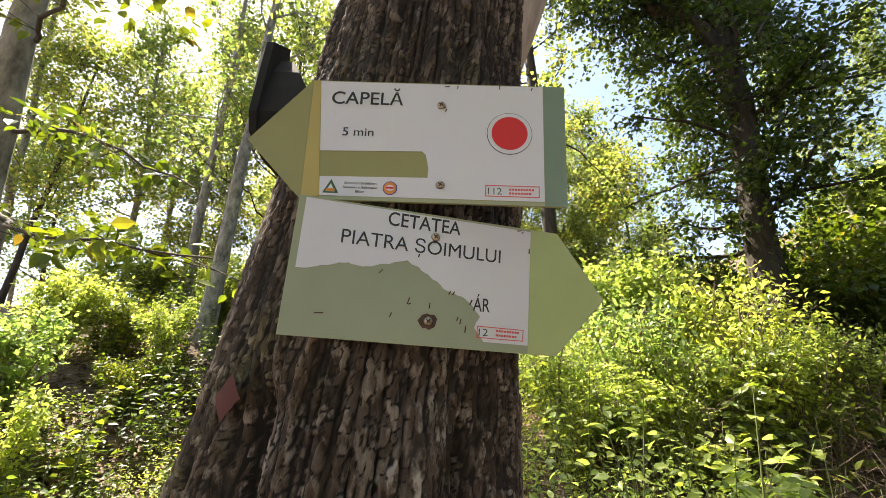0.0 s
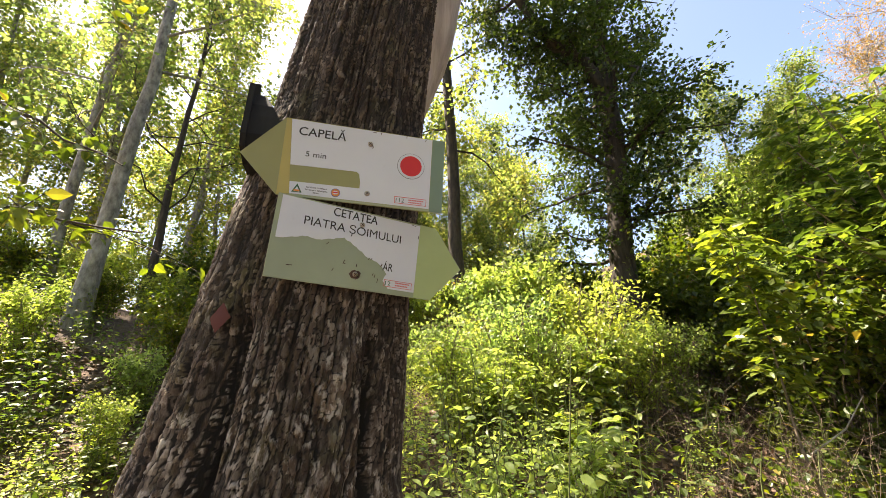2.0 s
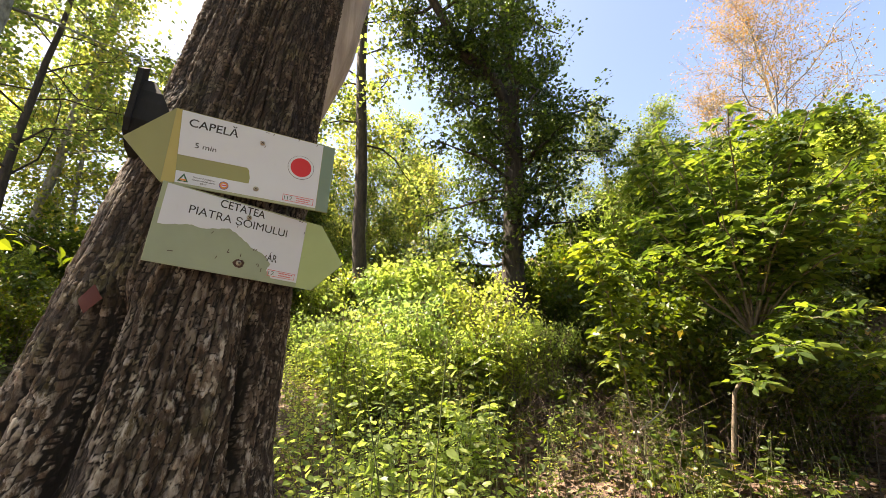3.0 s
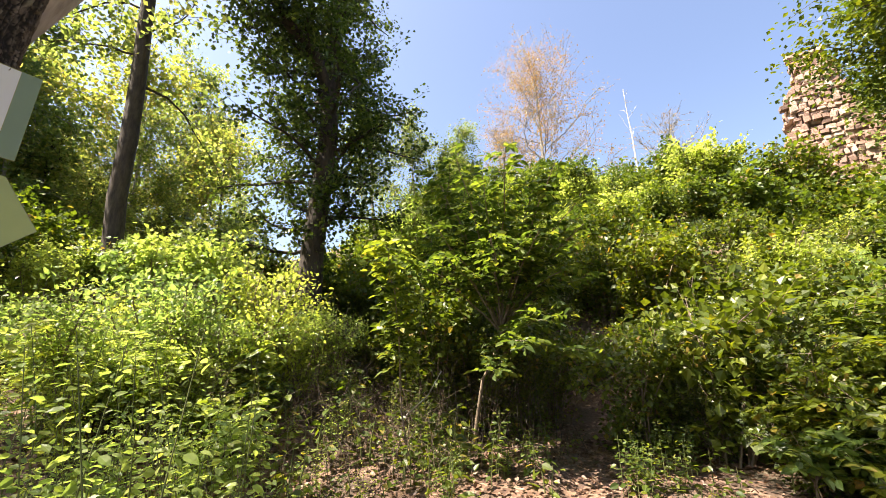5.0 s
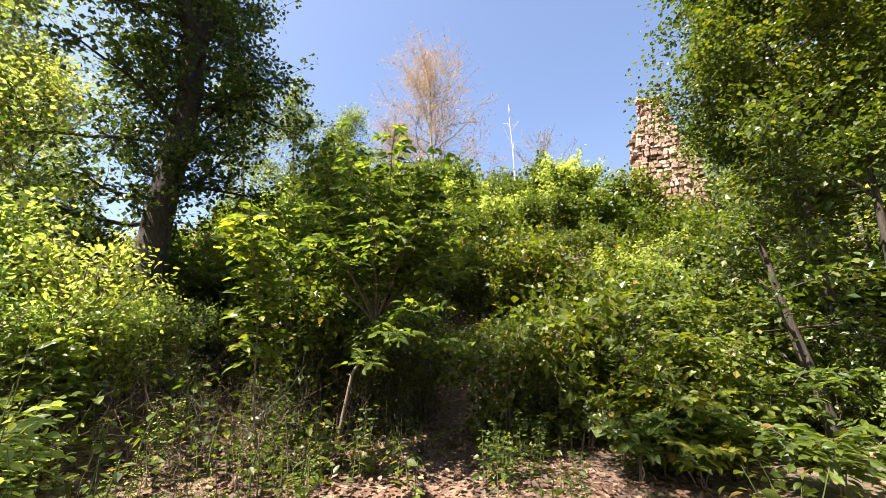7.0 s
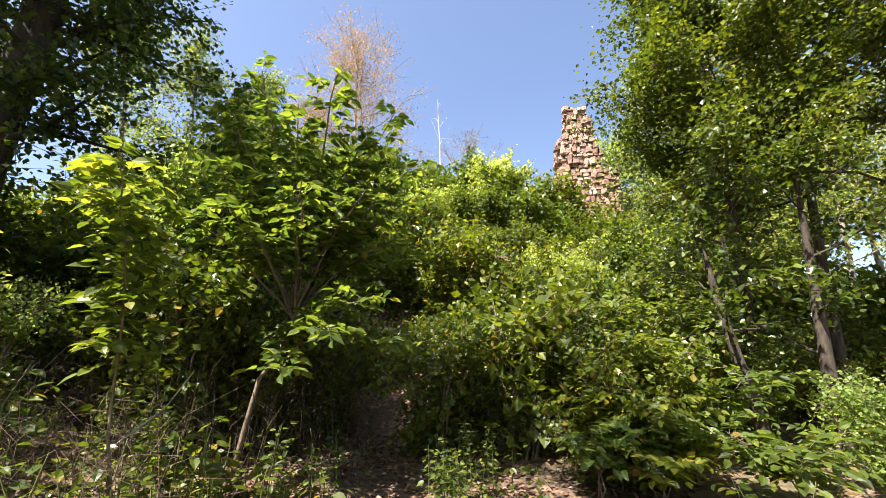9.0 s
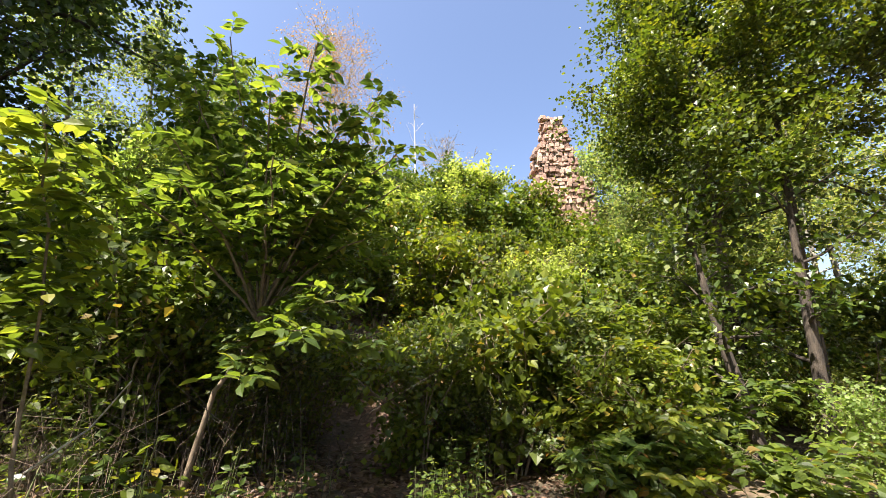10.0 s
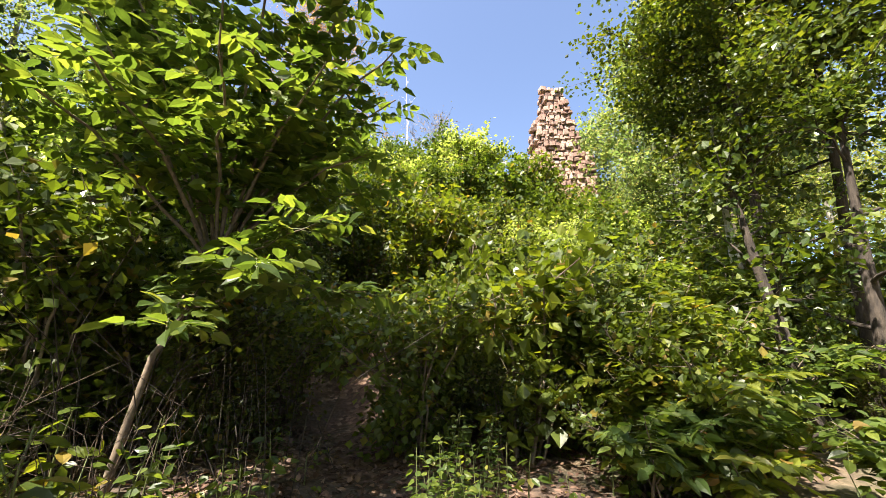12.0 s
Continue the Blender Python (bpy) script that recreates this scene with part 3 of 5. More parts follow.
def words(text, x, z, height, width, layer, mat, parent, bold=0.0):
    """Printed capitals with the lower left corner at x, z, of that cap height and overall width."""
    cu = bpy.data.curves.new("lettering", "FONT")
    cu.body, cu.size, cu.offset = text, 1.0, bold
    tmp = bpy.data.objects.new("lettering", cu)
    scene.collection.objects.link(tmp)
    bpy.context.view_layer.update()
    me = bpy.data.meshes.new_from_object(tmp.evaluated_get(bpy.context.evaluated_depsgraph_get()))
    bpy.data.objects.remove(tmp)
    co = np.zeros(len(me.vertices) * 3, np.float32)
    me.vertices.foreach_get("co", co)
    co = co.reshape(-1, 3)
    x0, x1 = co[:, 0].min(), co[:, 0].max()
    out = np.stack([x + (co[:, 0] - x0) * width / (x1 - x0), np.full(len(co), -0.0025 - 0.0006 * layer), z + co[:, 1] * height / 0.73], 1)
    me.vertices.foreach_set("co", out.astype(np.float32).ravel())
    me.materials.clear()
    me.materials.append(mat)
    me.update()
    ob = new("lettering", me)
    ob.parent = parent
    return ob


def screw(x, z, parent, stain=0.0, r=0.0068):
    bm = bmesh.new()
    bmesh.ops.create_cone(bm, cap_ends=True, segments=20, radius1=r, radius2=r * 0.75, depth=0.003, matrix=Matrix.Translation((x, -0.006, z)) @ Matrix.Rotation(radians(90), 4, "X"))
    s = part("screw", bm, STEEL, parent, "round steel cross-head screw", True)
    for a in (35, 125):
        bm = bmesh.new()
        bmesh.ops.create_cube(bm, size=1, matrix=Matrix.Translation((x, -0.0076, z)) @ Matrix.Rotation(radians(a), 4, "Y") @ Matrix.Diagonal((r * 1.2, 0.0004, r * 0.28, 1)))
        part("slot", bm, RUST, s)
    if stain:
        rng = random.Random(int(x * 1e4))
        pts = [(x + stain * rng.uniform(0.7, 1.2) * math.cos(a), z + stain * rng.uniform(0.7, 1.1) * math.sin(a)) for a in (2 * math.pi * i / 14 for i in range(14))]
        flat("stain", pts, 0.5, RUST, parent)
    return s


def nick(parent, x, z, l, a, w=0.0008):
    c, s_ = math.cos(a), math.sin(a)
    flat("scratch", [(x - c * l + s_ * w, z - s_ * l - c * w), (x + c * l + s_ * w, z + s_ * l - c * w), (x + c * l - s_ * w, z + s_ * l + c * w), (x - c * l - s_ * w, z - s_ * l + c * w)], 3, RUST, parent)


def upper_sign():
    s = new("trail_sign")
    tagged(s, "white and olive arrow sign screwed to the old trunk", "sign", "trail signs")
    W, H, T = 0.1985, 0.0995, 0.091
    part("board", plate(bmesh.new(), [(-W, -H), (-W - T, -0.006), (-W, H), (W, H), (W, -H)], -0.002, 0.003), SIGN_OLIVE, s, "olive metal arrow plate")
    flat("end_strip", rect(0.1655, -H + 0.0005, W - 0.0005, H - 0.0005), 0, SIGN_TEAL, s, "darker green end strip")
    flat("edge_strip", rect(-0.17, -H + 0.0005, 0.1650, -0.0935), 0, SIGN_SAGE, s)
    flat("arrow_film", [(-W + 0.0005, -H + 0.002), (-W - T + 0.002, -0.006), (-W + 0.0005, H - 0.002)], 0, SIGN_OLIVE, s)
    flat("ochre_strip", [(-0.1975, -0.0985), (-0.1700, -0.0935), (-0.1725, -0.0625), (-0.1765, -0.0205), (-0.1862, 0.0985), (-0.1975, 0.0985)], 0.5, SIGN_OCHRE, s, "faded ochre strip beside the film")
    flat("white_film", [(-0.1855, 0.0975), (-0.1755, -0.0212), (-0.020, -0.0180), (-0.014, -0.024), (-0.0095, -0.045), (-0.0100, -0.0605), (-0.172, -0.0628), (-0.1695, -0.0932), (0.1645, -0.0925), (0.1645, 0.0975)], 1, WHITE, s, "white printed film with a peeled bar")
    words("CAPELĂ", -0.1655, 0.0585, 0.0225, 0.112, 2, INK, s, 0.009)
    words("5 min", -0.1440, 0.0045, 0.0145, 0.048, 2, INK, s, 0.004)
    flat("ring", disc_pts(0.1124, 0.0156, 0.0347, 56), 2, INK, s)
    flat("ring_white", disc_pts(0.1124, 0.0156, 0.0338, 56), 3, WHITE, s)
    flat("trail_mark", disc_pts(0.1124, 0.0156, 0.0275, 56), 4, RED, s, "round red trail mark")
    box_frame(0.0765, -0.0870, 0.1570, -0.0690, 0.0013, 2, PINK, s)
    words("112", 0.0805, -0.0835, 0.0110, 0.0205, 2, GREEN_INK, s)
    for k, (a, b) in enumerate(((0.112, 0.149), (0.112, 0.146))):
        z = -0.0752 - 0.0060 * k
        x = a
        while x < b:
            flat("printed_bar", rect(x, z - 0.0015, min(x + 0.0032, b), z + 0.0015), 2, PINK, s)
            x += 0.0042
    flat("mountain_mark", [(-0.1655, -0.0890), (-0.1415, -0.0890), (-0.1535, -0.0672)], 2, GREEN_INK, s)
    flat("mountain_inset", [(-0.1605, -0.0870), (-0.1465, -0.0870), (-0.1535, -0.0745)], 3, WHITE, s)
    flat("mountain_foot", rect(-0.1600, -0.0868, -0.1470, -0.0825), 4, ORANGE, s)
    for k, line in enumerate(("Serviciul Județean", "Salvamont Salvaspeo", "Bihor")):
        wd = (0.048, 0.052, 0.014)[k]
        words(line, -0.1095 - wd / 2, -0.0745 - 0.0066 * k, 0.0040, wd, 2, INK, s, 0.012)
    flat("round_mark", disc_pts(-0.0650, -0.0790, 0.0108, 32), 2, BLUE_INK, s)
    flat("round_mark_ring", disc_pts(-0.0650, -0.0790, 0.0094, 32), 3, ORANGE, s)
    flat("round_mark_core", disc_pts(-0.0650, -0.0790, 0.0062, 32, 0.0045), 4, WHITE, s)
    flat("round_mark_foot", rect(-0.0705, -0.0805, -0.0595, -0.0775), 5, RED, s)
    screw(0.0062, 0.0600, s)
    screw(0.0094, -0.0715, s)
    for x, z, l, a in ((0.014, 0.052, 0.003, 1.2), (0.012, 0.0565, 0.002, 0.4), (0.015, 0.0935, 0.004, 0.1), (0.031, 0.0925, 0.003, 1.4), (0.097, 0.0950, 0.004, 1.5), (0.147, 0.0925, 0.003, 1.2)):
        nick(s, x, z, l, a)
    s.matrix_world = pose(-0.011, 0.543, 1.838, 4.3, 2.1, -0.2)
    return s


def lower_sign():
    s = new("trail_sign")
    tagged(s, "pale green arrow sign with half its white film torn", "sign", "trail signs")
    W, H, T = 0.1985, 0.096, 0.084
    part("board", plate(bmesh.new(), [(-W, -H), (-W, H), (W, H), (W + T, -0.003), (W, -H)], -0.002, 0.003), SIGN_SAGE, s, "sage green metal arrow plate")
    flat("arrow_film", [(0.1530, -H + 0.001), (0.1530, H - 0.001), (W - 0.001, H - 0.001), (W + T - 0.003, -0.003), (W - 0.001, -H + 0.001)], 0, SIGN_LIME, s, "light green arrow film")
    flat("glue_film", rect(-W + 0.001, -H + 0.001, 0.1515, 0.030), 0, SIGN_GLUE, s, "matt grey-green glue residue")
    rng = random.Random(8)
    torn = [(-0.1882, -0.0079), (-0.1619, -0.0022), (-0.1254, 0.0079), (-0.1017, 0.0044), (-0.070, 0.012), (-0.0391, 0.0205), (-0.020, 0.012), (-0.004, 0.0022), (0.0229, -0.0155), (0.040, -0.020), (0.0583, -0.0284), (0.0752, -0.0474), (0.0675, -0.0644), (0.0831, -0.0836)]
    line = []
    for (x0, z0), (x1, z1) in zip(torn, torn[1:]):
        for k in range(5):
            u = k / 5
            line.append((x0 + (x1 - x0) * u + rng.uniform(-1, 1) * 0.0006, z0 + (z1 - z0) * u + rng.uniform(-1, 1) * 0.0013))
    line.append(torn[-1])
    flat("white_film", [(-0.1889, 0.0934)] + line + [(0.1519, -0.0836), (0.1524, 0.0919)], 1, WHITE, s, "torn white printed film")
    words("CETATEA", -0.0723, 0.0700, 0.0215, 0.1095, 2, INK, s, 0.009)
    words("PIATRA ȘOIMULUI", -0.1345, 0.0350, 0.0215, 0.2375, 2, INK, s, 0.0)
    words("ÁR", 0.0635, -0.0405, 0.0205, 0.0262, 2, INK, s, 0.006)
    nick(s, 0.0270, -0.0185, 0.003, 1.1, 0.0009)
    nick(s, 0.0330, -0.0185, 0.003, 1.1, 0.0009)
    nick(s, 0.0600, -0.0290, 0.004, 1.2, 0.0011)
    box_frame(0.0715, -0.0785, 0.1445, -0.0615, 0.0012, 2, PINK, s)
    words("12", 0.0745, -0.0750, 0.0105, 0.0140, 2, GREEN_INK, s)
    for k in range(2):
        x = 0.1010
        z = -0.0665 - 0.0062 * k
        while x < 0.1350 - 0.004 * k:
            flat("printed_bar", rect(x, z - 0.0015, x + 0.0032, z + 0.0015), 2, PINK, s)
            x += 0.0042
    screw(-0.0006, 0.0616, s)
    screw(-0.0017, -0.0617, s, 0.0130)
    for x, z, l, a in ((-0.032, -0.036, 0.005, 1.3), (-0.030, -0.040, 0.002, 0.3), (-0.001, -0.040, 0.004, 1.5), (-0.055, -0.058, 0.004, 1.2), (0.041, -0.055, 0.003, 1.2), (0.046, -0.058, 0.004, 1.4), (0.054, -0.068, 0.005, 1.5), (-0.15, -0.064, 0.006, 0.1), (-0.075, 0.001, 0.004, 0.9), (0.150, 0.060, 0.004, 1.5), (0.132, 0.0905, 0.003, 0.2), (0.138, 0.0885, 0.002, 0.9)):
        nick(s, x, z, l, a)
    s.matrix_world = pose(-0.016, 0.572, 1.63, 4.2, 3.5, 14.4)
    return s


def dark_board():
    b = new("dark_board")
    tagged(b, "thin sign board on the trunk's flank, its unlit face painted black", "board")
    part("board", plate(bmesh.new(), [(0.020, 0.000), (-0.045, 0.015), (-0.056, 0.045), (-0.030, 0.205), (0.048, 0.262), (0.060, 0.165), (0.110, 0.150), (0.120, 0.010)], -0.006, 0.006), BOARD_SHADE, b)
    # added wedge, black like the board, stands for the dark gap to the trunk
    bm = plate(bmesh.new(), [(-0.010, 0.000), (-0.044, 0.018), (-0.050, 0.050), (-0.036, 0.110), (-0.022, 0.150), (0.010, 0.200), (0.050, 0.225), (0.100, 0.160), (0.130, 0.100), (0.140, 0.000)], -0.105, -0.0065)
    for v in bm.verts:
        if v.co.y < -0.05:
            v.co.y = -0.008 - 0.10 * max(0.0, 1 - (v.co.z / 0.24) ** 1.3)
    part("shade_wedge", bm, BOARD_SHADE, b, "added black wedge filling the unlit gap beside the board")
    b.matrix_world = pose(-0.305, 0.600, 1.850, 0, 0, 94)
    return b


def red_blaze():
    """A faded lozenge of trail paint on the bark."""
    bm = bmesh.new()
    rng = random.Random(3)
    n, c0 = 24, -2.20
    rings = []
    for k in range(5):
        rad_ = 0.022 * k / 4
        row = []
        for i in range(n):
            a = 2 * math.pi * i / n
            q = rad_ / (abs(math.cos(a)) + abs(math.sin(a))) * (1.25 + 0.15 * rng.random())
            z = 1.465 + q * math.sin(a) * 1.15
            th = c0 + q * math.cos(a) / 0.262
            rr = 0.282
            row.append(bm.verts.new((AX + SX * (z - 1.5) + rr * math.cos(th), AY + 0.86 * rr * math.sin(th), z)))
        rings.append(row)
    for k in range(4):
        for i in range(n):
            bm.faces.new((rings[k][i], rings[k][(i + 1) % n], rings[k + 1][(i + 1) % n], rings[k + 1][i]))
    bmesh.ops.remove_doubles(bm, verts=bm.verts, dist=1e-5)
    return part("paint_blaze", bm, BLAZE, OLD, "faded red painted trail blaze")


upper_sign()
lower_sign()
dark_board()
red_blaze()

# ---- standing trees ----
def along(path, u):
    """The point at the share u of a path, and the path's direction there."""
    p = np.array(path, float)
    k = len(p) - 1
    a = int(min(u * k, k - 1))
    return p[a] + (p[a + 1] - p[a]) * (u * k - a), unit(p[a + 1] - p[a])


def big_tree():
    """The tall forked tree: a bent trunk, a limb that swings out at the fork, and a leader."""
    rg = np.random.default_rng(21)
    zb = zl(5.2, 6.35)
    trunk = [(5.2, 6.35, zb - 0.3), (5.22, 6.35, zb + 0.3), (5.27, 6.35, 3.6), (5.40, 6.35, 5.0), (5.50, 6.35, 6.3), (5.42, 6.35, 7.5)]
    fork_ = [(5.42, 6.35, 7.4), (4.95, 6.35, 8.2), (4.15, 6.32, 8.5), (3.2, 6.2, 9.7), (2.4, 6.0, 11.6), (2.0, 5.9, 13.0)]
    leader = [(5.42, 6.35, 7.4), (5.55, 6.45, 9.0), (5.80, 6.70, 11.5), (5.9, 6.8, 14.0), (6.0, 6.9, 16.5)]
    base = new("tree")
    tagged(base, "tall dark broadleaf tree with a forked trunk", "tree")
    part_np("trunk", *tube(trunk, [0.40, 0.30, 0.235, 0.225, 0.22, 0.21], 14), BARK_DARK, base)
    part_np("fork_limb", *tube(fork_, [0.16, 0.15, 0.12, 0.10, 0.07, 0.03], 10), BARK_DARK, base)
    part_np("leader", *tube(leader, [0.24, 0.20, 0.15, 0.10, 0.03], 10), BARK_DARK, base)
    A, B = [], []
    for path, n, lo, ln0 in ((trunk, 26, 0.36, 2.0), (fork_, 22, 0.12, 2.4), (leader, 40, 0.05, 3.6)):
        for i in range(n):
            u = lo + (1 - lo) * (i + rg.uniform(0, 0.9)) / n
            q, tan = along(path, u)
            az = i * 2.4 + rg.normal(0, 0.4)
            el = rg.normal(0.12, 0.25)
            d = np.array([math.cos(az) * math.cos(el), math.sin(az) * math.cos(el), math.sin(el)])
            ln = ln0 * rg.uniform(0.55, 1.15) * (1.0 - 0.35 * u * (path is not trunk)) * (0.7 + 0.5 * (path is trunk) * u)
            p = [q]
            for k in range(5):
                d = unit(d + rg.normal(0, 0.22, 3) + np.array([0, 0, 0.03]))
                p.append(p[-1] + d * ln / 5)
            p = np.array(p)
            for k in range(22):
                st, dirn = along(p, rg.uniform(0.15, 1.0))
                dd = unit(dirn * 0.7 + rg.normal(0, 0.65, 3))
                A.append(st)
                B.append(st + dd * rg.uniform(0.35, 1.0))
            part_np("limb", *tube(p, np.linspace(0.05, 0.012, 6), 6), BARK_DARK, base)
    A, B = np.array(A), np.array(B)
    tagged(part_np("twigwork", *join(twig_mesh(rg, A, B, 0.006)), BARK_DARK, base), kind="stuff")
    part_np("crown", *twig_leaves(rg, A, B, 25, 0.095, 0.09, width=1.35), LEAF_DARK, base, smooth=False)
    return base


big_tree()
tree("tree", "slim dark-barked tree on the ridge", 22, place(2.5, 8.2), BARK_DARK, LEAF_BEECH, per=26, size=0.11, spread=0.14, width=1.3, h=13, r0=0.17, lean=(-0.05, 0.0), crown0=0.36, limbs=18, limb_r=0.2, limb_len=2.2, rise=0.3, twigs=13, twig_len=0.8, taper=0.45, bend=0.4)

# forest trees: three kinds, then repeats
FOREST = []
KINDS = ((31, 11, 0.12, 0.30, BARK_GREY, "slender grey-barked beech with yellow-green leaves"), (32, 13, 0.14, 0.38, BARK_GREY, "tall grey beech of the forest with yellow-green crown"), (33, 9, 0.09, 0.22, BARK_DARK, "young dark-barked forest tree with light leaves"))


def forest_tree(kind, at, per, lean):
    sd, hh, rr, cr, bark, label = kind
    return tree("tree", label, sd, at, bark, LEAF_BEECH, per=per, size=0.12, spread=0.15, width=1.35, h=hh, r0=rr, lean=lean, crown0=cr, limbs=20, limb_len=2.6, rise=0.35, twigs=16, twig_len=0.9, taper=0.3, bend=0.4, limb_r=0.3, group="forest trees")


forest_tree(KINDS[0], place(-5.85, 9.0), 9, (0.0, 0.01))
forest_tree(KINDS[1], place(-4.1, 7.0, 40), 8, (0.05, 0.03))
forest_tree(KINDS[2], place(-4.1, 9.0, 80), 9, (0.05, 0.0))
for kind, (x, y) in zip(KINDS, ((-8.6, 14.0), (-5.0, 12.6), (-2.0, 13.2))):
    FOREST.append(forest_tree(kind, place(x, y), 24, (0.06, 0.02)))
rng = np.random.default_rng(5)
spots = [(-0.2, 14.5), (-7.0, 12.8), (-11.8, 10.6), (-4.2, 14.0), (-0.9, 15.0), (2.4, 15.2), (5.6, 16.5), (1.2, 19.0), (-3.0, 19.0), (-9.5, 15.5), (-12.5, 11.0), (-7.0, 20.0), (4.0, 21.0), (8.0, 19.0), (-12.0, 19.0), (-16.0, 15.0), (-10.6, 13.4), (7.0, 14.0), (-3.4, 15.6), (-1.6, 17.2), (-5.6, 16.6), (-8.0, 17.4), (-11.8, 16.2), (-13.6, 13.6), (10.0, 24.0), (0.0, 27.0), (-6.0, 29.0), (-15.0, 26.0), (5.0, 30.0)]
for i, (x, y) in enumerate(spots):
    copy_thing(FOREST[i % 3], place(x, y, rng.uniform(0, 360), rng.uniform(0.85, 1.25)))
# unseen trees added behind the walker, to close the place and shade it
for i, (x, y) in enumerate(((-4.5, -2.5), (-3.0, -6.0), (0.5, -7.5), (3.8, -8.0), (-7.5, -5.0), (-6.0, -10.0), (-1.5, -11.5), (4.0, -12.5), (-11.0, -2.0), (-10.0, -8.0))):
    copy_thing(FOREST[i % 3], place(x, y, rng.uniform(0, 360), rng.uniform(0.9, 1.3)))
# near trunk at the edge of the wood
NEAR = tree("tree", "mossy old trunk with a broken stub", 41, place(-2.72, 2.25), BARK_GREY, LEAF_BEECH, per=34, size=0.085, spread=0.14, h=8, r0=0.12, lean=(0.0, -0.03), crown0=0.55, limbs=10, limb_len=2.0, rise=0.1, twigs=10, twig_len=0.7)

# trees beside the trail's far end
tree("tree", "slender broadleaf tree with a spreading dark green crown", 51, place(7.75, -4.15), BARK_DARK, LEAF_RIGHT, per=66, size=0.075, spread=0.12, level=0.45, width=1.35, h=7.4, r0=0.085, lean=(-0.03, 0.02), crown0=0.42, limbs=26, limb_len=2.6, rise=0.25, twigs=18, twig_len=0.7, bend=0.4, group="trees by the trail")
tree("tree", "forked broadleaf tree with a wide dark green crown", 52, place(7.7, -5.2), BARK_DARK, LEAF_RIGHT, per=66, size=0.075, spread=0.12, level=0.45, width=1.35, h=7.8, r0=0.085, lean=(-0.03, -0.03), crown0=0.46, limbs=26, limb_len=2.8, rise=0.25, twigs=19, twig_len=0.75, bend=0.4, group="trees by the trail")
tree("tree", "thin dark leaning tree stem with few leaves", 53, place(6.45, -3.3), BARK_DARK, LEAF_RIGHT, per=20, size=0.09, level=0.4, width=1.3, h=2.8, r0=0.085, lean=(0.06, 0.12), crown0=0.3, limbs=8, limb_len=1.2, rise=0.15, twigs=7, twig_len=0.5, group="trees by the trail")
tree("tree", "thin dark upright tree stem with few leaves", 54, place(6.5, -4.15), BARK_DARK, LEAF_RIGHT, per=20, size=0.09, level=0.4, width=1.3, h=3.6, r0=0.09, lean=(0.0, -0.04), crown0=0.3, limbs=9, limb_len=1.3, rise=0.15, twigs=7, twig_len=0.5, group="trees by the trail")
for i, (x, y, h) in enumerate(((8.9, -4.7, 5.5), (9.3, -5.0, 6.0))):
    tree("birch", "white-barked young birch stem", 55 + i, place(x, y), BARK_BIRCH, LEAF_RIGHT, per=16, size=0.06, h=h, r0=0.05, lean=(0.02, 0.0), crown0=0.5, limbs=8, limb_len=1.1, rise=0.5, twigs=8, twig_len=0.5, group="birches")
for i, (x, y) in enumerate(((11, -8.5), (13.5, -6.5), (16, -8.5), (9.5, -10.5), (14, -12), (19, -7.5), (20, -12), (11, -15), (17, -17), (24, -10), (7.0, -10.5), (26, -16))):
    copy_thing(FOREST[i % 3], place(x, y, rng.uniform(0, 360), rng.uniform(0.6, 0.95)))

# hilltop: thin autumn trees, a dead white stem
tree("birch", "tall half-bare birch with reddish autumn leaves on the hilltop", 61, place(21.5, 6.9), BARK_GREY, LEAF_AUTUMN, per=15, size=0.10, spread=0.2, h=9.0, r0=0.12, crown0=0.12, limbs=46, limb_len=4.8, rise=0.55, twigs=15, twig_len=1.3, bend=0.4, twig_r=0.012, group="hilltop trees")
tree("birch", "low half-bare autumn tree on the hilltop", 62, place(21.5, 9.5), BARK_GREY, LEAF_AUTUMN, per=9, size=0.09, spread=0.2, h=5.0, r0=0.10, crown0=0.12, limbs=26, limb_len=2.8, rise=0.7, twigs=13, twig_len=0.9, twig_r=0.012, group="hilltop trees")
tree("birch", "bare twiggy tree on the hilltop", 63, place(23.5, 0.4), BARK_GREY, LEAF_AUTUMN, per=2, size=0.10, spread=0.15, h=4.8, r0=0.10, crown0=0.15, limbs=24, limb_len=3.0, rise=0.9, twigs=10, twig_len=0.9, twig_r=0.012, group="hilltop trees")
tree("dead_tree", "thin dead white tree stem on the hilltop", 64, place(21.8, 1.86), BARK_BIRCH, LEAF_AUTUMN, h=7.6, r0=0.06, lean=(-0.03, 0.03), crown0=0.55, limbs=6, limb_len=0.9, rise=0.9, twigs=2, twig_len=0.4, twig_r=0.01, crown=False, top=False, group="hilltop trees")

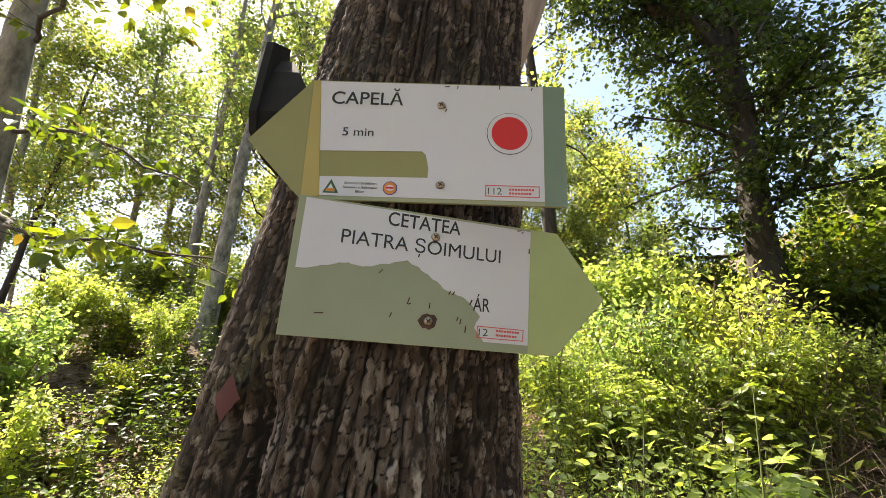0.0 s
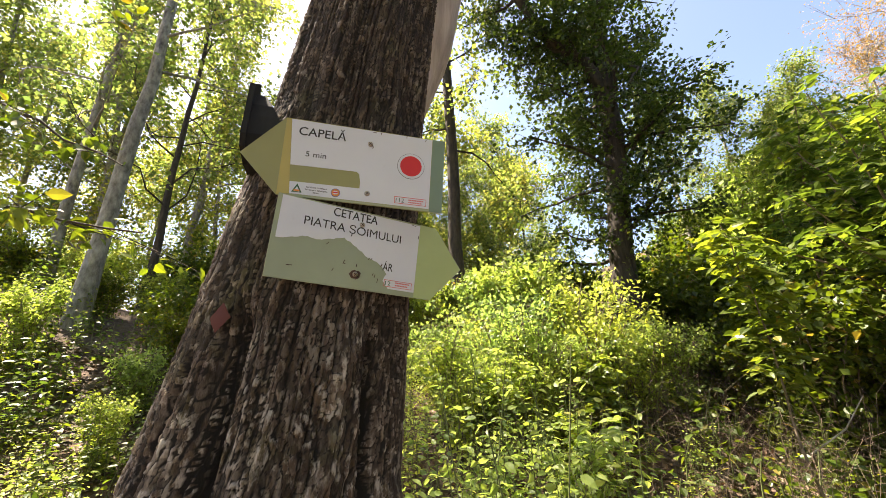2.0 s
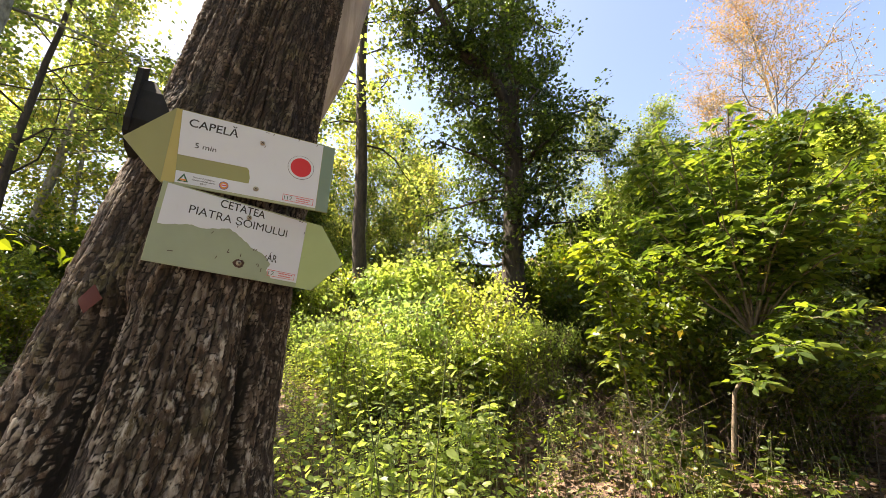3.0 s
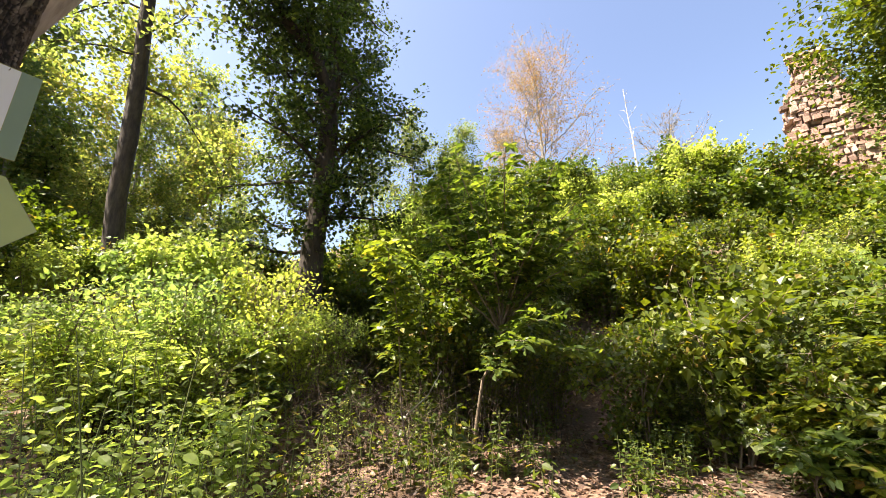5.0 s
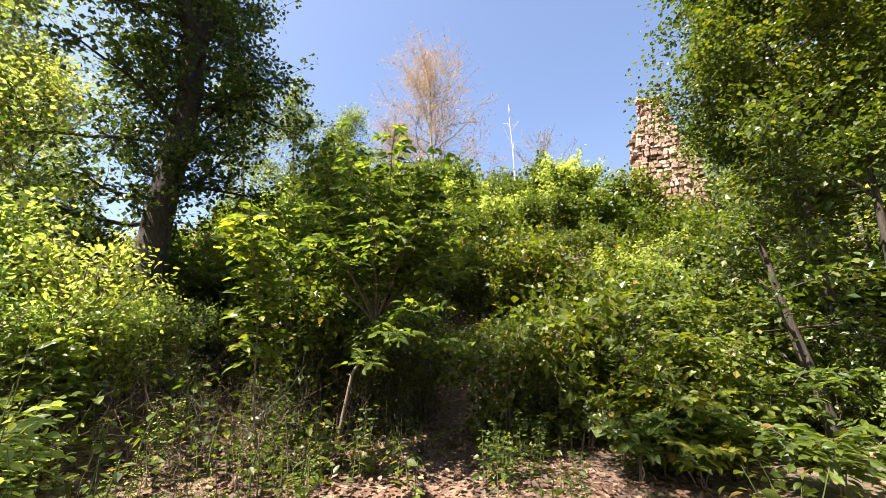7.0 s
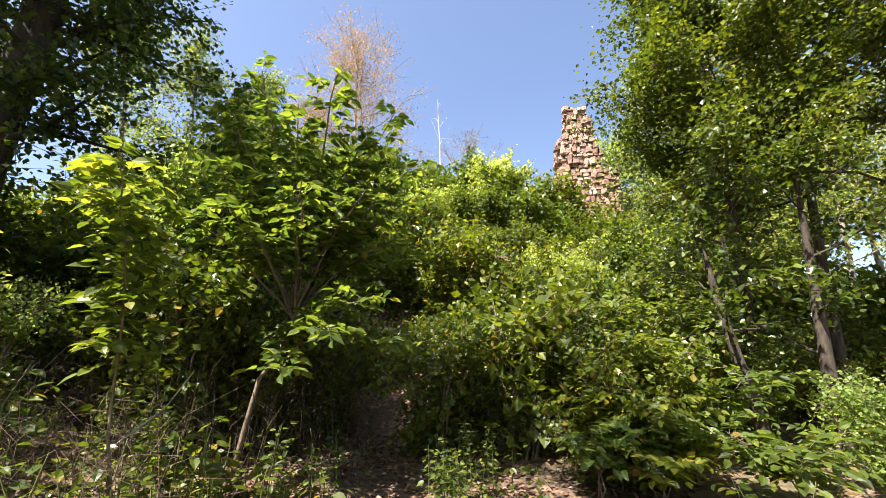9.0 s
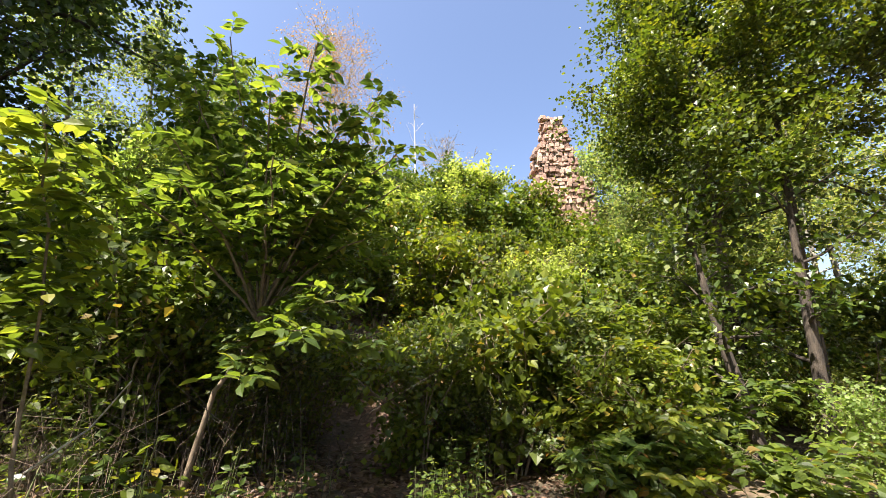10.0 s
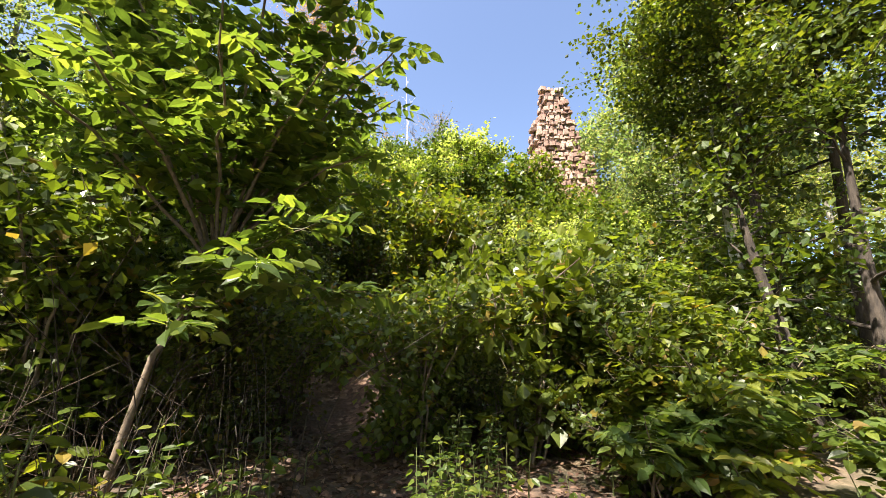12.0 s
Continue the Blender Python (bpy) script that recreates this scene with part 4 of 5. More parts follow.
# ---- shrubs of the slope ----
SHRUBS = [
    shrub("shrub", "dense green leafy shrub on the slope", 71, 1.6, 0.95, 16, 13, 17, 0.085, LEAF_SHRUB, group="slope shrubs", width=1.4),
    shrub("shrub", "tall green leafy shrub on the slope", 72, 2.3, 1.0, 13, 13, 17, 0.10, LEAF_SHRUB, spread=0.08, group="slope shrubs", width=1.4),
    shrub("shrub", "low spreading green leafy shrub", 73, 0.9, 1.2, 18, 11, 14, 0.08, LEAF_SHRUB, group="slope shrubs", width=1.4),
    shrub("shrub", "sunlit yellow-green leafy shrub", 74, 1.9, 0.9, 14, 13, 17, 0.085, LEAF_SUNLIT, group="slope shrubs", width=1.4),
    # shaded counterpart of the sunlit shrub: its shade is in the dark leaf colour
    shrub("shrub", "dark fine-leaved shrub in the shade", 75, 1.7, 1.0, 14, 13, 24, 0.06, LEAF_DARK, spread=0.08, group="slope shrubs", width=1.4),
    shrub("shrub", "broad-leaved loose green shrub", 76, 1.8, 1.1, 10, 11, 11, 0.13, LEAF_SHRUB, spread=0.09, group="slope shrubs", width=1.4),
]
for s_ob, (x, y) in zip(SHRUBS, ((8.0, -0.8), (10.5, 0.2), (7.0, -2.6), (9.0, 6.0), (7.4, 0.1), (9.2, -1.2))):
    s_ob.matrix_world = place(x, y)
FAR_BRUSH = []


def far_brush():
    """The distant shrubs that nobody could count, joined."""
    arrays = []
    for ob in SHRUBS:
        me = [c for c in ob.children if c.name.startswith("foliage")][0].data
        co = np.zeros(len(me.vertices) * 3, np.float32)
        me.vertices.foreach_get("co", co)
        li = np.zeros(len(me.loops), np.int32)
        me.loops.foreach_get("vertex_index", li)
        arrays.append((co.reshape(-1, 3), li.reshape(-1, 3)))
    for kinds, mat in (((0, 1, 2, 5), LEAF_SHRUB), ((3,), LEAF_SUNLIT), ((4,), LEAF_DARK)):
        got = []
        for k, m in FAR_BRUSH:
            if k in kinds:
                M = np.array(m)
                got.append((arrays[k][0] @ M[:3, :3].T + M[:3, 3], arrays[k][1]))
        if got:
            ob = new("brush", mesh_of("brush", *join(got), mat, False))
            tagged(ob, "distant leafy green brush covering the slope", "brush", kind="stuff")


def bush(k, m, far):
    if far:
        FAR_BRUSH.append((k, m))
    else:
        copy_thing(SHRUBS[k], m)


rng = np.random.default_rng(9)
count = 0
for gx_ in np.arange(6.6, 20, 0.95):
    for gy_ in np.arange(-5.5, 11, 0.95):
        x, y = gx_ + rng.uniform(-0.45, 0.45), gy_ + rng.uniform(-0.45, 0.45)
        if abs(y - trail_y(x)) < 0.62 and x < 9.0:
            continue
        if x < 8 and y < -3:
            continue
        if 14.2 < x < 17.6 and -6.2 < y < -1.6:
            continue
        k = int(rng.choice(6, p=[0.22, 0.2, 0.13, 0.15, 0.12, 0.18]))
        bush(k, place(x, y, rng.uniform(0, 360), rng.uniform(0.6, 1.25), tx=rng.uniform(-12, 12), ty=rng.uniform(-12, 12)), x > 12.5 or y > 6)
        count += 1
for x, y, k, s_ in ((5.9, -1.7, 0, 0.8), (6.4, -1.5, 2, 1.0), (5.6, -1.2, 2, 0.6), (6.9, -1.2, 0, 0.9), (5.6, 3.4, 1, 1.0), (6.2, 2.9, 0, 1.0), (6.0, 4.4, 1, 1.0), (6.3, 2.2, 4, 0.8), (6.6, 3.4, 4, 1.0), (6.9, 2.7, 4, 1.0), (6.0, 3.9, 4, 0.8), (4.6, 7.5, 1, 0.8), (3.6, 7.6, 0, 0.9), (6.4, 6.3, 1, 1.1), (7.2, 4.6, 1, 1.2), (1.4, 7.6, 3, 0.6), (0.2, 8.0, 3, 0.6), (7.6, 2.2, 4, 0.9), (7.0, 0.35, 4, 0.8), (7.8, 0.5, 5, 0.8), (6.5, -0.3, 4, 0.6)):
    copy_thing(SHRUBS[k], place(x, y, rng.uniform(0, 360), s_))

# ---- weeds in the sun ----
HERBS = [herb("weed", "tall sunlit nettle-like weed with paired leaves", 80 + k, (0.9, 1.2, 0.65, 0.8)[k], (11, 13, 9, 10)[k], (0.07, 0.08, 0.062, 0.072)[k], LEAF_SUNLIT, (5, 4, 6, 5)[k], "weeds") for k in range(4)]
for h_ob, (x, y) in zip(HERBS, ((1.6, 2.6), (2.0, 3.2), (2.5, 3.4), (1.2, 3.2))):
    h_ob.matrix_world = place(x, y)
for gx_ in np.arange(0.6, 5.4, 0.42):
    for gy_ in np.arange(1.7, 7.2, 0.42):
        x, y = gx_ + rng.uniform(-0.2, 0.2), gy_ + rng.uniform(-0.2, 0.2)
        bare = x > 0.60 * (y + 0.6) and y < 5.0
        if bare and rng.random() < 0.62:
            continue
        copy_thing(HERBS[int(rng.integers(4))], place(x, y, rng.uniform(0, 360), (rng.uniform(0.75, 1.15) if y < 4.0 else rng.uniform(0.55, 0.9)) * (0.5 if bare else 1.0)))
for i in range(46):
    x, y = rng.uniform(-3.0, -0.75), rng.uniform(1.3, 4.6)
    copy_thing(HERBS[int(rng.integers(4))], place(x, y, rng.uniform(0, 360), rng.uniform(0.4, 0.75)))

# shrubs and saplings that fill the bank and the ridge
for i in range(105):
    x, y = rng.uniform(-8.5, 4.5), rng.uniform(6.0, 13.5)
    if x < -0.5 and (i % 3 or y < 8.0):
        continue
    bush(3 if rng.random() < 0.8 else 1, place(x, y, rng.uniform(0, 360), rng.uniform(0.6, 1.15)), y > 8.5)
for x, y, s_ in ((-3.4, 3.4, 0.7), (-4.4, 4.2, 0.9), (-2.2, 4.4, 0.5), (-5.2, 5.6, 0.9), (-1.6, 5.8, 0.5), (-3.4, 2.2, 0.8), (-1.2, 3.6, 0.45), (-4.6, 2.4, 1.0)):
    copy_thing(SHRUBS[3], place(x, y, rng.uniform(0, 360), 0.7 * s_))


# ---- elder and other plants with feathered leaves ----
def feathered(name, label, seed, paths, density, leaflet, leafm, pairs=3, r0=0.02, lo=0.35, group="", length=0.22, category="shrub", bare=0):
    """Stems along the given paths, set with pinnate leaves over their outer length."""
    rg = np.random.default_rng(seed)
    base = new(name)
    tagged(base, label, category, group)
    P, D, L = [], [], []
    org = np.array(paths[0][0][0], float)
    for n_p, (p, r) in enumerate(paths):
        p = np.array(p, float) - org
        k = len(p)
        u = np.linspace(0, k - 1, 4 * (k - 1) + 1)
        q = np.stack([np.interp(u, np.arange(k), p[:, c]) for c in range(3)], 1)
        q[1:-1] += rg.normal(0, 0.012, (len(q) - 2, 3))
        part_np("stem", *tube(q, np.linspace(r, r * 0.35, len(q)), 7), TWIG, base)
        seg = np.linalg.norm(np.diff(q, axis=0), axis=1).sum()
        n = max(2, int(density * seg))
        for j in range(0 if n_p < bare else n):
            s_ = lo + (1 - lo) * (j + rg.uniform(0, 0.8)) / n
            c = np.array([np.interp(s_ * (len(q) - 1), np.arange(len(q)), q[:, a]) for a in range(3)])
            az = j * 2.4 + rg.normal(0, 0.4)
            P.append(c)
            D.append((math.cos(az), math.sin(az), rg.uniform(-0.1, 0.6)))
            L.append(length * rg.uniform(0.7, 1.3))
    P, D, L = np.array(P), np.array(D), np.array(L)
    Q, E_, S_, tip = compound(rg, P, D, L, pairs, leaflet)
    st = [tube(np.array([a, (a + b) / 2 + (0, 0, 0.01), b]), [0.0022, 0.0018, 0.001], 3) for a, b in zip(P, tip)]
    tagged(part_np("stalkwork", *join(st), STEM_GREEN, base), kind="stuff")
    part_np("foliage", *leaves(rg, Q, E_, S_, True, 0.95), leafm, base, smooth=False)
    base.location = org
    return base


def arch(a, b, lift=0.15):
    a, b = np.array(a, float), np.array(b, float)
    m = (a + b) / 2 + np.array([0, 0, lift])
    return [a, m, b]


z0 = zl(5.30, 2.55)
fork = (5.43, 2.07, 1.59)
elder = [([(5.30, 2.55, z0 - 0.1), (5.33, 2.36, 0.95), fork], 0.034)]
for tip_ in ((4.5, 2.2, 4.1), (4.9, 2.9, 4.2), (4.3, 1.3, 3.9), (5.3, 3.3, 4.2), (4.6, 0.8, 3.6), (4.75, 1.15, 3.45), (4.45, 1.75, 3.65), (5.15, 2.60, 3.25), (4.35, 2.55, 3.10), (5.35, 1.25, 2.85), (4.25, 1.55, 2.75), (5.0, 0.85, 2.35), (4.55, 1.05, 2.75), (5.2, 1.9, 3.7), (4.1, 2.2, 2.55), (4.0, 3.0, 2.7), (5.25, 0.70, 2.95), (4.95, 0.62, 3.25), (5.55, 0.85, 2.3), (5.5, 1.3, 3.4)):
    elder.append((arch(fork, tip_, 0.2), 0.015))
for tip_ in ((4.55, 1.00, 1.72), (4.85, 0.80, 1.35), (4.35, 1.65, 1.10), (5.05, 1.05, 1.95), (4.35, 1.25, 1.45)):
    elder.append((arch((5.38, 2.2, 1.30), tip_, 0.12), 0.008))
ELDER = feathered("elder_shrub", "large arching elder shrub with broad feathered leaves", 92, elder, 13, 0.115, LEAF_ELDER, 3, lo=0.3, length=0.24, bare=1)
copy_thing(ELDER, place(5.65, 3.15, 130, 1.0))
sap = [([(4.02, 2.62, zl(4.02, 2.62) - 0.1), (3.97, 2.72, 0.9), (3.93, 2.75, 1.85), (3.62, 2.72, 2.75)], 0.014)]
feathered("sapling", "thin sapling stem with drooping compound leaves", 93, sap, 22, 0.125, LEAF_ELDER, 3, lo=0.42, length=0.26, category="sapling")
twig_bm = join([tube(np.array([(4.0, 2.66, 0.62), (4.12, 2.42, 0.85), (4.2, 2.28, 1.12)]), [0.008, 0.007, 0.004], 6)])
fk = part_np("dead_fork", *twig_bm, BARK_GREY, bpy.data.objects["sapling"], "pale broken dead fork")
fk.location = -bpy.data.objects["sapling"].location
for i, (x, y, zt) in enumerate(((5.25, -1.05, 0.75), (5.7, -1.45, 0.95), (6.2, -1.75, 1.45), (6.6, -1.3, 1.5), (7.0, -1.6, 2.0), (5.6, -2.1, 0.8), (6.1, -2.6, 1.1), (5.2, -1.6, 0.55), (6.9, -2.5, 1.5), (7.4, -3.0, 1.9), (5.0, -2.6, 0.7), (7.9, -2.4, 2.0))):
    b0 = np.array((x, y, zl(x, y) - 0.1))
    g_ = np.random.default_rng(200 + i)
    ps = [([b0, b0 + (g_.normal(0, 0.05), g_.normal(0, 0.05), 0.5 * zt), (x + g_.normal(0, 0.34), y + g_.normal(0, 0.34), b0[2] + zt)], 0.008) for _ in range(4)]
    feathered("ash_sapling", "low ash sapling with sunlit feathered leaves by the trail", 210 + i, ps, 20, 0.10, LEAF_ELDER if i % 3 == 0 else LEAF_SHRUB, 4, lo=0.52, length=0.3, group="ash saplings", category="sapling")

# ash seedlings that stand over the sunlit weeds
g_ = np.random.default_rng(230)
for i in range(16):
    x = g_.uniform(1.2, 4.6)
    y = g_.uniform(max(3.0, 1.6 * x - 1.2), 6.6)
    zt = g_.uniform(0.7, 1.2)
    b0 = np.array((x, y, zl(x, y) - 0.1))
    ps = [([b0, b0 + (g_.normal(0, 0.06), g_.normal(0, 0.06), 0.5 * zt), b0 + (g_.normal(0, 0.3), g_.normal(0, 0.3), zt)], 0.006) for _ in range(3)]
    feathered("ash_sapling", "young ash sapling with feathered leaves above the weeds", 240 + i, ps, 16, 0.095, LEAF_ELDER if i % 2 else LEAF_SUNLIT, 4, lo=0.35, length=0.32, group="ash saplings", category="sapling")

# dead stems tangled under the elder
rng = np.random.default_rng(12)
tang = []
for i in range(90):
    x, y = rng.normal(5.9, 0.5), rng.normal(2.9, 0.7)
    zg_ = zl(x, y)
    h_ = rng.uniform(0.6, 1.7)
    d_ = rng.normal(0, 0.75, 2)
    tang.append(tube(np.array([(x, y, zg_ - 0.05), (x + d_[0] * 0.3, y + d_[1] * 0.3, zg_ + 0.6 * h_), (x + d_[0], y + d_[1], zg_ + h_)]), [0.004, 0.0035, 0.0015], 4))
thick = new("dead_thicket", mesh_of("dead_thicket", *join(tang), BARK_DARK))
tagged(thick, "tangle of thin dead brown stems under the elder", "thicket", kind="stuff")

# dry stalks among the weeds
rng = np.random.default_rng(13)
dry = []
for i in range(380):
    x = rng.uniform(1.6, 5.6)
    y = rng.uniform(1.9, 5.6)
    if abs(y - trail_y(x)) < 0.5:
        continue
    zg_ = zl(x, y)
    h_ = rng.uniform(0.25, 0.85)
    d_ = rng.normal(0, 0.28, 2)
    q_ = np.array([(x, y, zg_ - 0.03), (x + d_[0] * 0.35, y + d_[1] * 0.35, zg_ + 0.6 * h_), (x + d_[0], y + d_[1], zg_ + h_)])
    dry.append(tube(q_, [0.0035, 0.003, 0.0012], 4))
    for k in range(2):
        c_ = q_[1] + (q_[2] - q_[1]) * rng.uniform(0, 0.8)
        dry.append(tube(np.array([c_, c_ + rng.normal(0, 0.08, 3) + (0, 0, 0.06), c_ + rng.normal(0, 0.14, 3) + (0, 0, 0.1)]), [0.002, 0.0018, 0.001], 3))
stalks = new("dry_stalks", mesh_of("dry_stalks", *join(dry), STALK))
tagged(stalks, "thin dry brown stalks standing among the weeds", "stalks", kind="stuff")

# ---- fallen leaves ----
def litter(name, seed, n, box, label):
    rg = np.random.default_rng(seed)
    x, y = rg.uniform(box[0], box[1], n), rg.uniform(box[2], box[3], n)
    P = np.stack([x, y, land(x, y) + 0.012 + rg.uniform(0, 0.02, n)], 1)
    D = rg.normal(0, 1, (n, 3)) * (1, 1, 0.28)
    ob = new(name, mesh_of(name, *leaves(rg, P, D, rg.uniform(0.035, 0.085, n), True, 1.1, 1.6), LEAF_DRY, False))
    return tagged(ob, label, "leaf litter", kind="stuff")


litter("fallen_leaves", 14, 15000, (0.5, 7.5, -2.0, 4.8), "dry brown fallen leaves scattered over the trail")
litter("fallen_leaves", 15, 14000, (-5.0, 0.5, 0.8, 6.5), "dry brown fallen leaves on the wooded bank")

# ---- the ruin ----
def rock(seed):
    bm = bmesh.new()
    rg = random.Random(seed)
    bmesh.ops.create_cube(bm, size=1)
    bmesh.ops.bevel(bm, geom=bm.edges[:], offset=0.13, segments=1, affect="EDGES")
    for v in bm.verts:
        v.co += Vector((rg.uniform(-1, 1), rg.uniform(-1, 1), rg.uniform(-1, 1))) * 0.07
    me = bpy.data.meshes.new("stone")
    bm.to_mesh(me)
    bm.free()
    me.materials.append(STONE)
    return me


ROCKS = [rock(300 + i) for i in range(10)]


def ruin(name, label, seed, x0, thick_, outline, course=0.17, most=320, z_from=0.0):
    """A broken rubble wall: a mortar core with stones set in courses. outline: rows of z, near and far end in y."""
    rg = random.Random(seed)
    base = new(name)
    tagged(base, label, "ruin")
    zs, ya, yb = zip(*outline)
    nz_ = 26
    V, F = [], []
    for i in range(nz_):
        z = zs[0] + (zs[-1] - zs[0]) * i / (nz_ - 1)
        a, b = np.interp(z, zs, ya), np.interp(z, zs, yb)
        for xx, yy in ((x0 + 0.1, a + 0.1), (x0 + 0.1, b - 0.1), (x0 + thick_, b - 0.1), (x0 + thick_, a + 0.1)):
            V.append((xx + rg.uniform(-0.04, 0.04), yy + rg.uniform(-0.04, 0.04), z))
    for i in range(nz_ - 1):
        for k in range(4):
            F.append((i * 4 + k, i * 4 + (k + 1) % 4, i * 4 + 4 + (k + 1) % 4, i * 4 + 4 + k))
    bm = bmesh.new()
    vs = [bm.verts.new(v) for v in V]
    for f in F:
        bm.faces.new([vs[i] for i in f])
    bm.faces.new(vs[-4:])
    bmesh.ops.recalc_face_normals(bm, faces=bm.faces)
    part("core", bm, MORTAR, base)
    made = 0
    z = max(zs[0], z_from)
    while z < zs[-1] and made < most:
        hgt = course * rg.uniform(0.6, 1.45)
        a, b = np.interp(z, zs, ya), np.interp(z, zs, yb)
        a, b = a + rg.uniform(-0.15, 0.12), b + rg.uniform(-0.12, 0.15)
        y = a + rg.uniform(-0.1, 0.05)
        while y < b:
            ln = course * rg.uniform(0.75, 1.75)
            st = new("stone", rg.choice(ROCKS))
            st.parent = base
            st.matrix_local = pose(x0 + rg.uniform(-0.03, 0.10), y + ln / 2, z + hgt / 2 + 0.05 * math.sin(3.1 * y + 1.7 * z) + rg.uniform(-0.03, 0.03), rg.uniform(-9, 9), rg.uniform(-8, 8), rg.uniform(-14, 14)) @ Matrix.Diagonal((0.32, ln * rg.uniform(0.85, 1.05), hgt * rg.uniform(0.85, 1.2), 1))
            y += ln
            made += 1
        for yy in (a, b):
            x = x0 + 0.25
            while x < x0 + thick_:
                ln = course * rg.uniform(0.9, 1.7)
                st = new("stone", rg.choice(ROCKS))
                st.parent = base
                st.matrix_local = pose(x + ln / 2, yy + rg.uniform(-0.05, 0.05), z + hgt / 2, rg.uniform(-8, 8), rg.uniform(-7, 7), rg.uniform(-10, 10)) @ Matrix.Diagonal((ln * 1.03, 0.20, hgt * 1.05, 1))
                x += ln
                made += 1
        z += hgt * 0.96
    return base


ruin("ruin_tower", "tall broken pinkish stone wall of the ruined fortress", 401, 16.3, 0.9, ((3.6, -5.75, -3.2), (6.6, -5.60, -3.25), (7.5, -5.40, -3.3), (8.6, -5.05, -3.42), (9.3, -4.80, -3.62), (9.8, -4.62, -3.80), (10.3, -4.60, -3.84), (10.8, -4.48, -3.88)), 0.165, 760, 5.7)
ruin("ruin_wall", "low crumbled stone wall on the slope", 402, 16.2, 0.7, ((4.2, -3.2, -1.0), (6.4, -3.2, -1.5), (7.3, -3.2, -2.3)), most=150, z_from=5.2)
ruin("ruin_wall", "short broken wall stump on the hilltop", 403, 18.6, 0.7, ((7.2, 6.6, 8.2), (8.6, 6.8, 7.9), (9.3, 7.1, 7.6)), most=90)
ruin("ruin_wall", "mossy stub of fortress wall on the hilltop", 404, 18.2, 0.6, ((7.2, 1.2, 3.4), (7.9, 1.6, 3.0)), most=60)

# shrubs and brush among the trees below the ruin
rng = np.random.default_rng(33)
for i in range(80):
    x, y = rng.uniform(8.0, 16.0), rng.uniform(-13.0, -3.4)
    bush(int(rng.choice(6)), place(x, y, rng.uniform(0, 360), rng.uniform(0.7, 1.4)), x > 11 or y < -7)
for x, y, s_ in ((7.2, -3.6, 0.7), (8.0, -3.3, 0.8), (8.6, -3.9, 0.8), (7.0, -4.6, 0.6), (7.9, -5.9, 0.8), (6.2, -5.2, 0.6), (8.6, -5.8, 1.0), (5.4, -3.6, 0.5)):
    copy_thing(SHRUBS[int(rng.choice(6))], place(x, y, rng.uniform(0, 360), s_))

# seedlings on the litter
SEED = [herb("seedling", "small green seedling among the dead leaves", 180 + k, (0.22, 0.3, 0.16)[k], (3, 4, 3)[k], (0.075, 0.085, 0.065)[k], LEAF_SHRUB, 1, "seedlings") for k in range(3)]
for k, ob in enumerate(SEED):
    ob.matrix_world = place(3.0 + 0.4 * k, 1.6)
for i in range(120):
    x, y = rng.uniform(2.6, 7.4), rng.uniform(-2.2, 4.8)
    if abs(y - trail_y(x)) < 0.28:
        continue
    copy_thing(SEED[int(rng.integers(3))], place(x, y, rng.uniform(0, 360), rng.uniform(0.7, 1.8)))
for i in range(85):
    x, y = rng.uniform(2.4, 5.2), rng.uniform(1.7, 4.6)
    if abs(y - trail_y(x)) < 0.45:
        continue
    copy_thing(SEED[int(rng.integers(3))], place(x, y, rng.uniform(0, 360), rng.uniform(1.2, 2.6)))
for i in range(75):
    x, y = rng.uniform(-4.0, -0.6), rng.uniform(1.3, 6.0)
    copy_thing(SEED[int(rng.integers(3))], place(x, y, rng.uniform(0, 360), rng.uniform(0.7, 1.6)))

far_brush()

# sunlit brush over the weeds, up to the ridge
BRUSH = [
    shrub("bramble", "bright sunlit bramble thicket with light green leaves", 77, 1.9, 0.8, 13, 13, 15, 0.07, LEAF_SUNLIT, spread=0.09, fine=True, group="brambles"),
    shrub("bramble", "tall arching bramble with light green leaves", 78, 1.5, 1.0, 13, 12, 14, 0.08, LEAF_SUNLIT, spread=0.1, fine=True, group="brambles"),
]
rng = np.random.default_rng(44)
for ob, (x, y) in zip(BRUSH, ((3.3, 4.6), (2.3, 5.2))):
    ob.matrix_world = place(x, y)
for i in range(30):
    x, y = rng.uniform(0.9, 4.8), rng.uniform(3.9, 7.0)
    if x > 3.7 and y < 4.6:
        continue
    copy_thing(BRUSH[i % 2], place(x, y, rng.uniform(0, 360), rng.uniform(0.4, 0.75), tx=rng.uniform(-10, 10), ty=rng.uniform(-10, 10)))
for x, y, s_ in ((0.78, 1.55, 1.15), (1.05, 1.40, 0.95), (0.66, 2.0, 1.1), (1.25, 1.8, 1.1), (1.6, 1.55, 0.8)):
    copy_thing(HERBS[1], place(x, y, 70 * x, s_))
for x, y, s_ in ((1.6, 13.0, 0.75), (3.9, 14.0, 0.75), (0.0, 12.5, 0.7), (6.5, 15.0, 0.8), (2.9, 16.0, 0.8)):
    copy_thing(FOREST[0], place(x, y, 70 * x, s_))
for x, y, s_ in ((9.5, 5.5, 0.45), (9.6, 6.9, 0.52), (9.2, 8.2, 0.58), (10.3, 6.2, 0.5)):
    copy_thing(FOREST[0], place(x, y, 130 * x, s_))
for x, y, s_ in ((4.8, 12.5, 0.55), (2.6, 11.0, 0.45), (6.3, 11.5, 0.5), (-2.2, 14.5, 0.7), (0.5, 14.0, 0.85), (1.9, 15.0, 0.8), (-1.0, 13.6, 0.8), (3.4, 13.4, 0.6)):
    copy_thing(FOREST[2], place(x, y, 90 * x, s_))
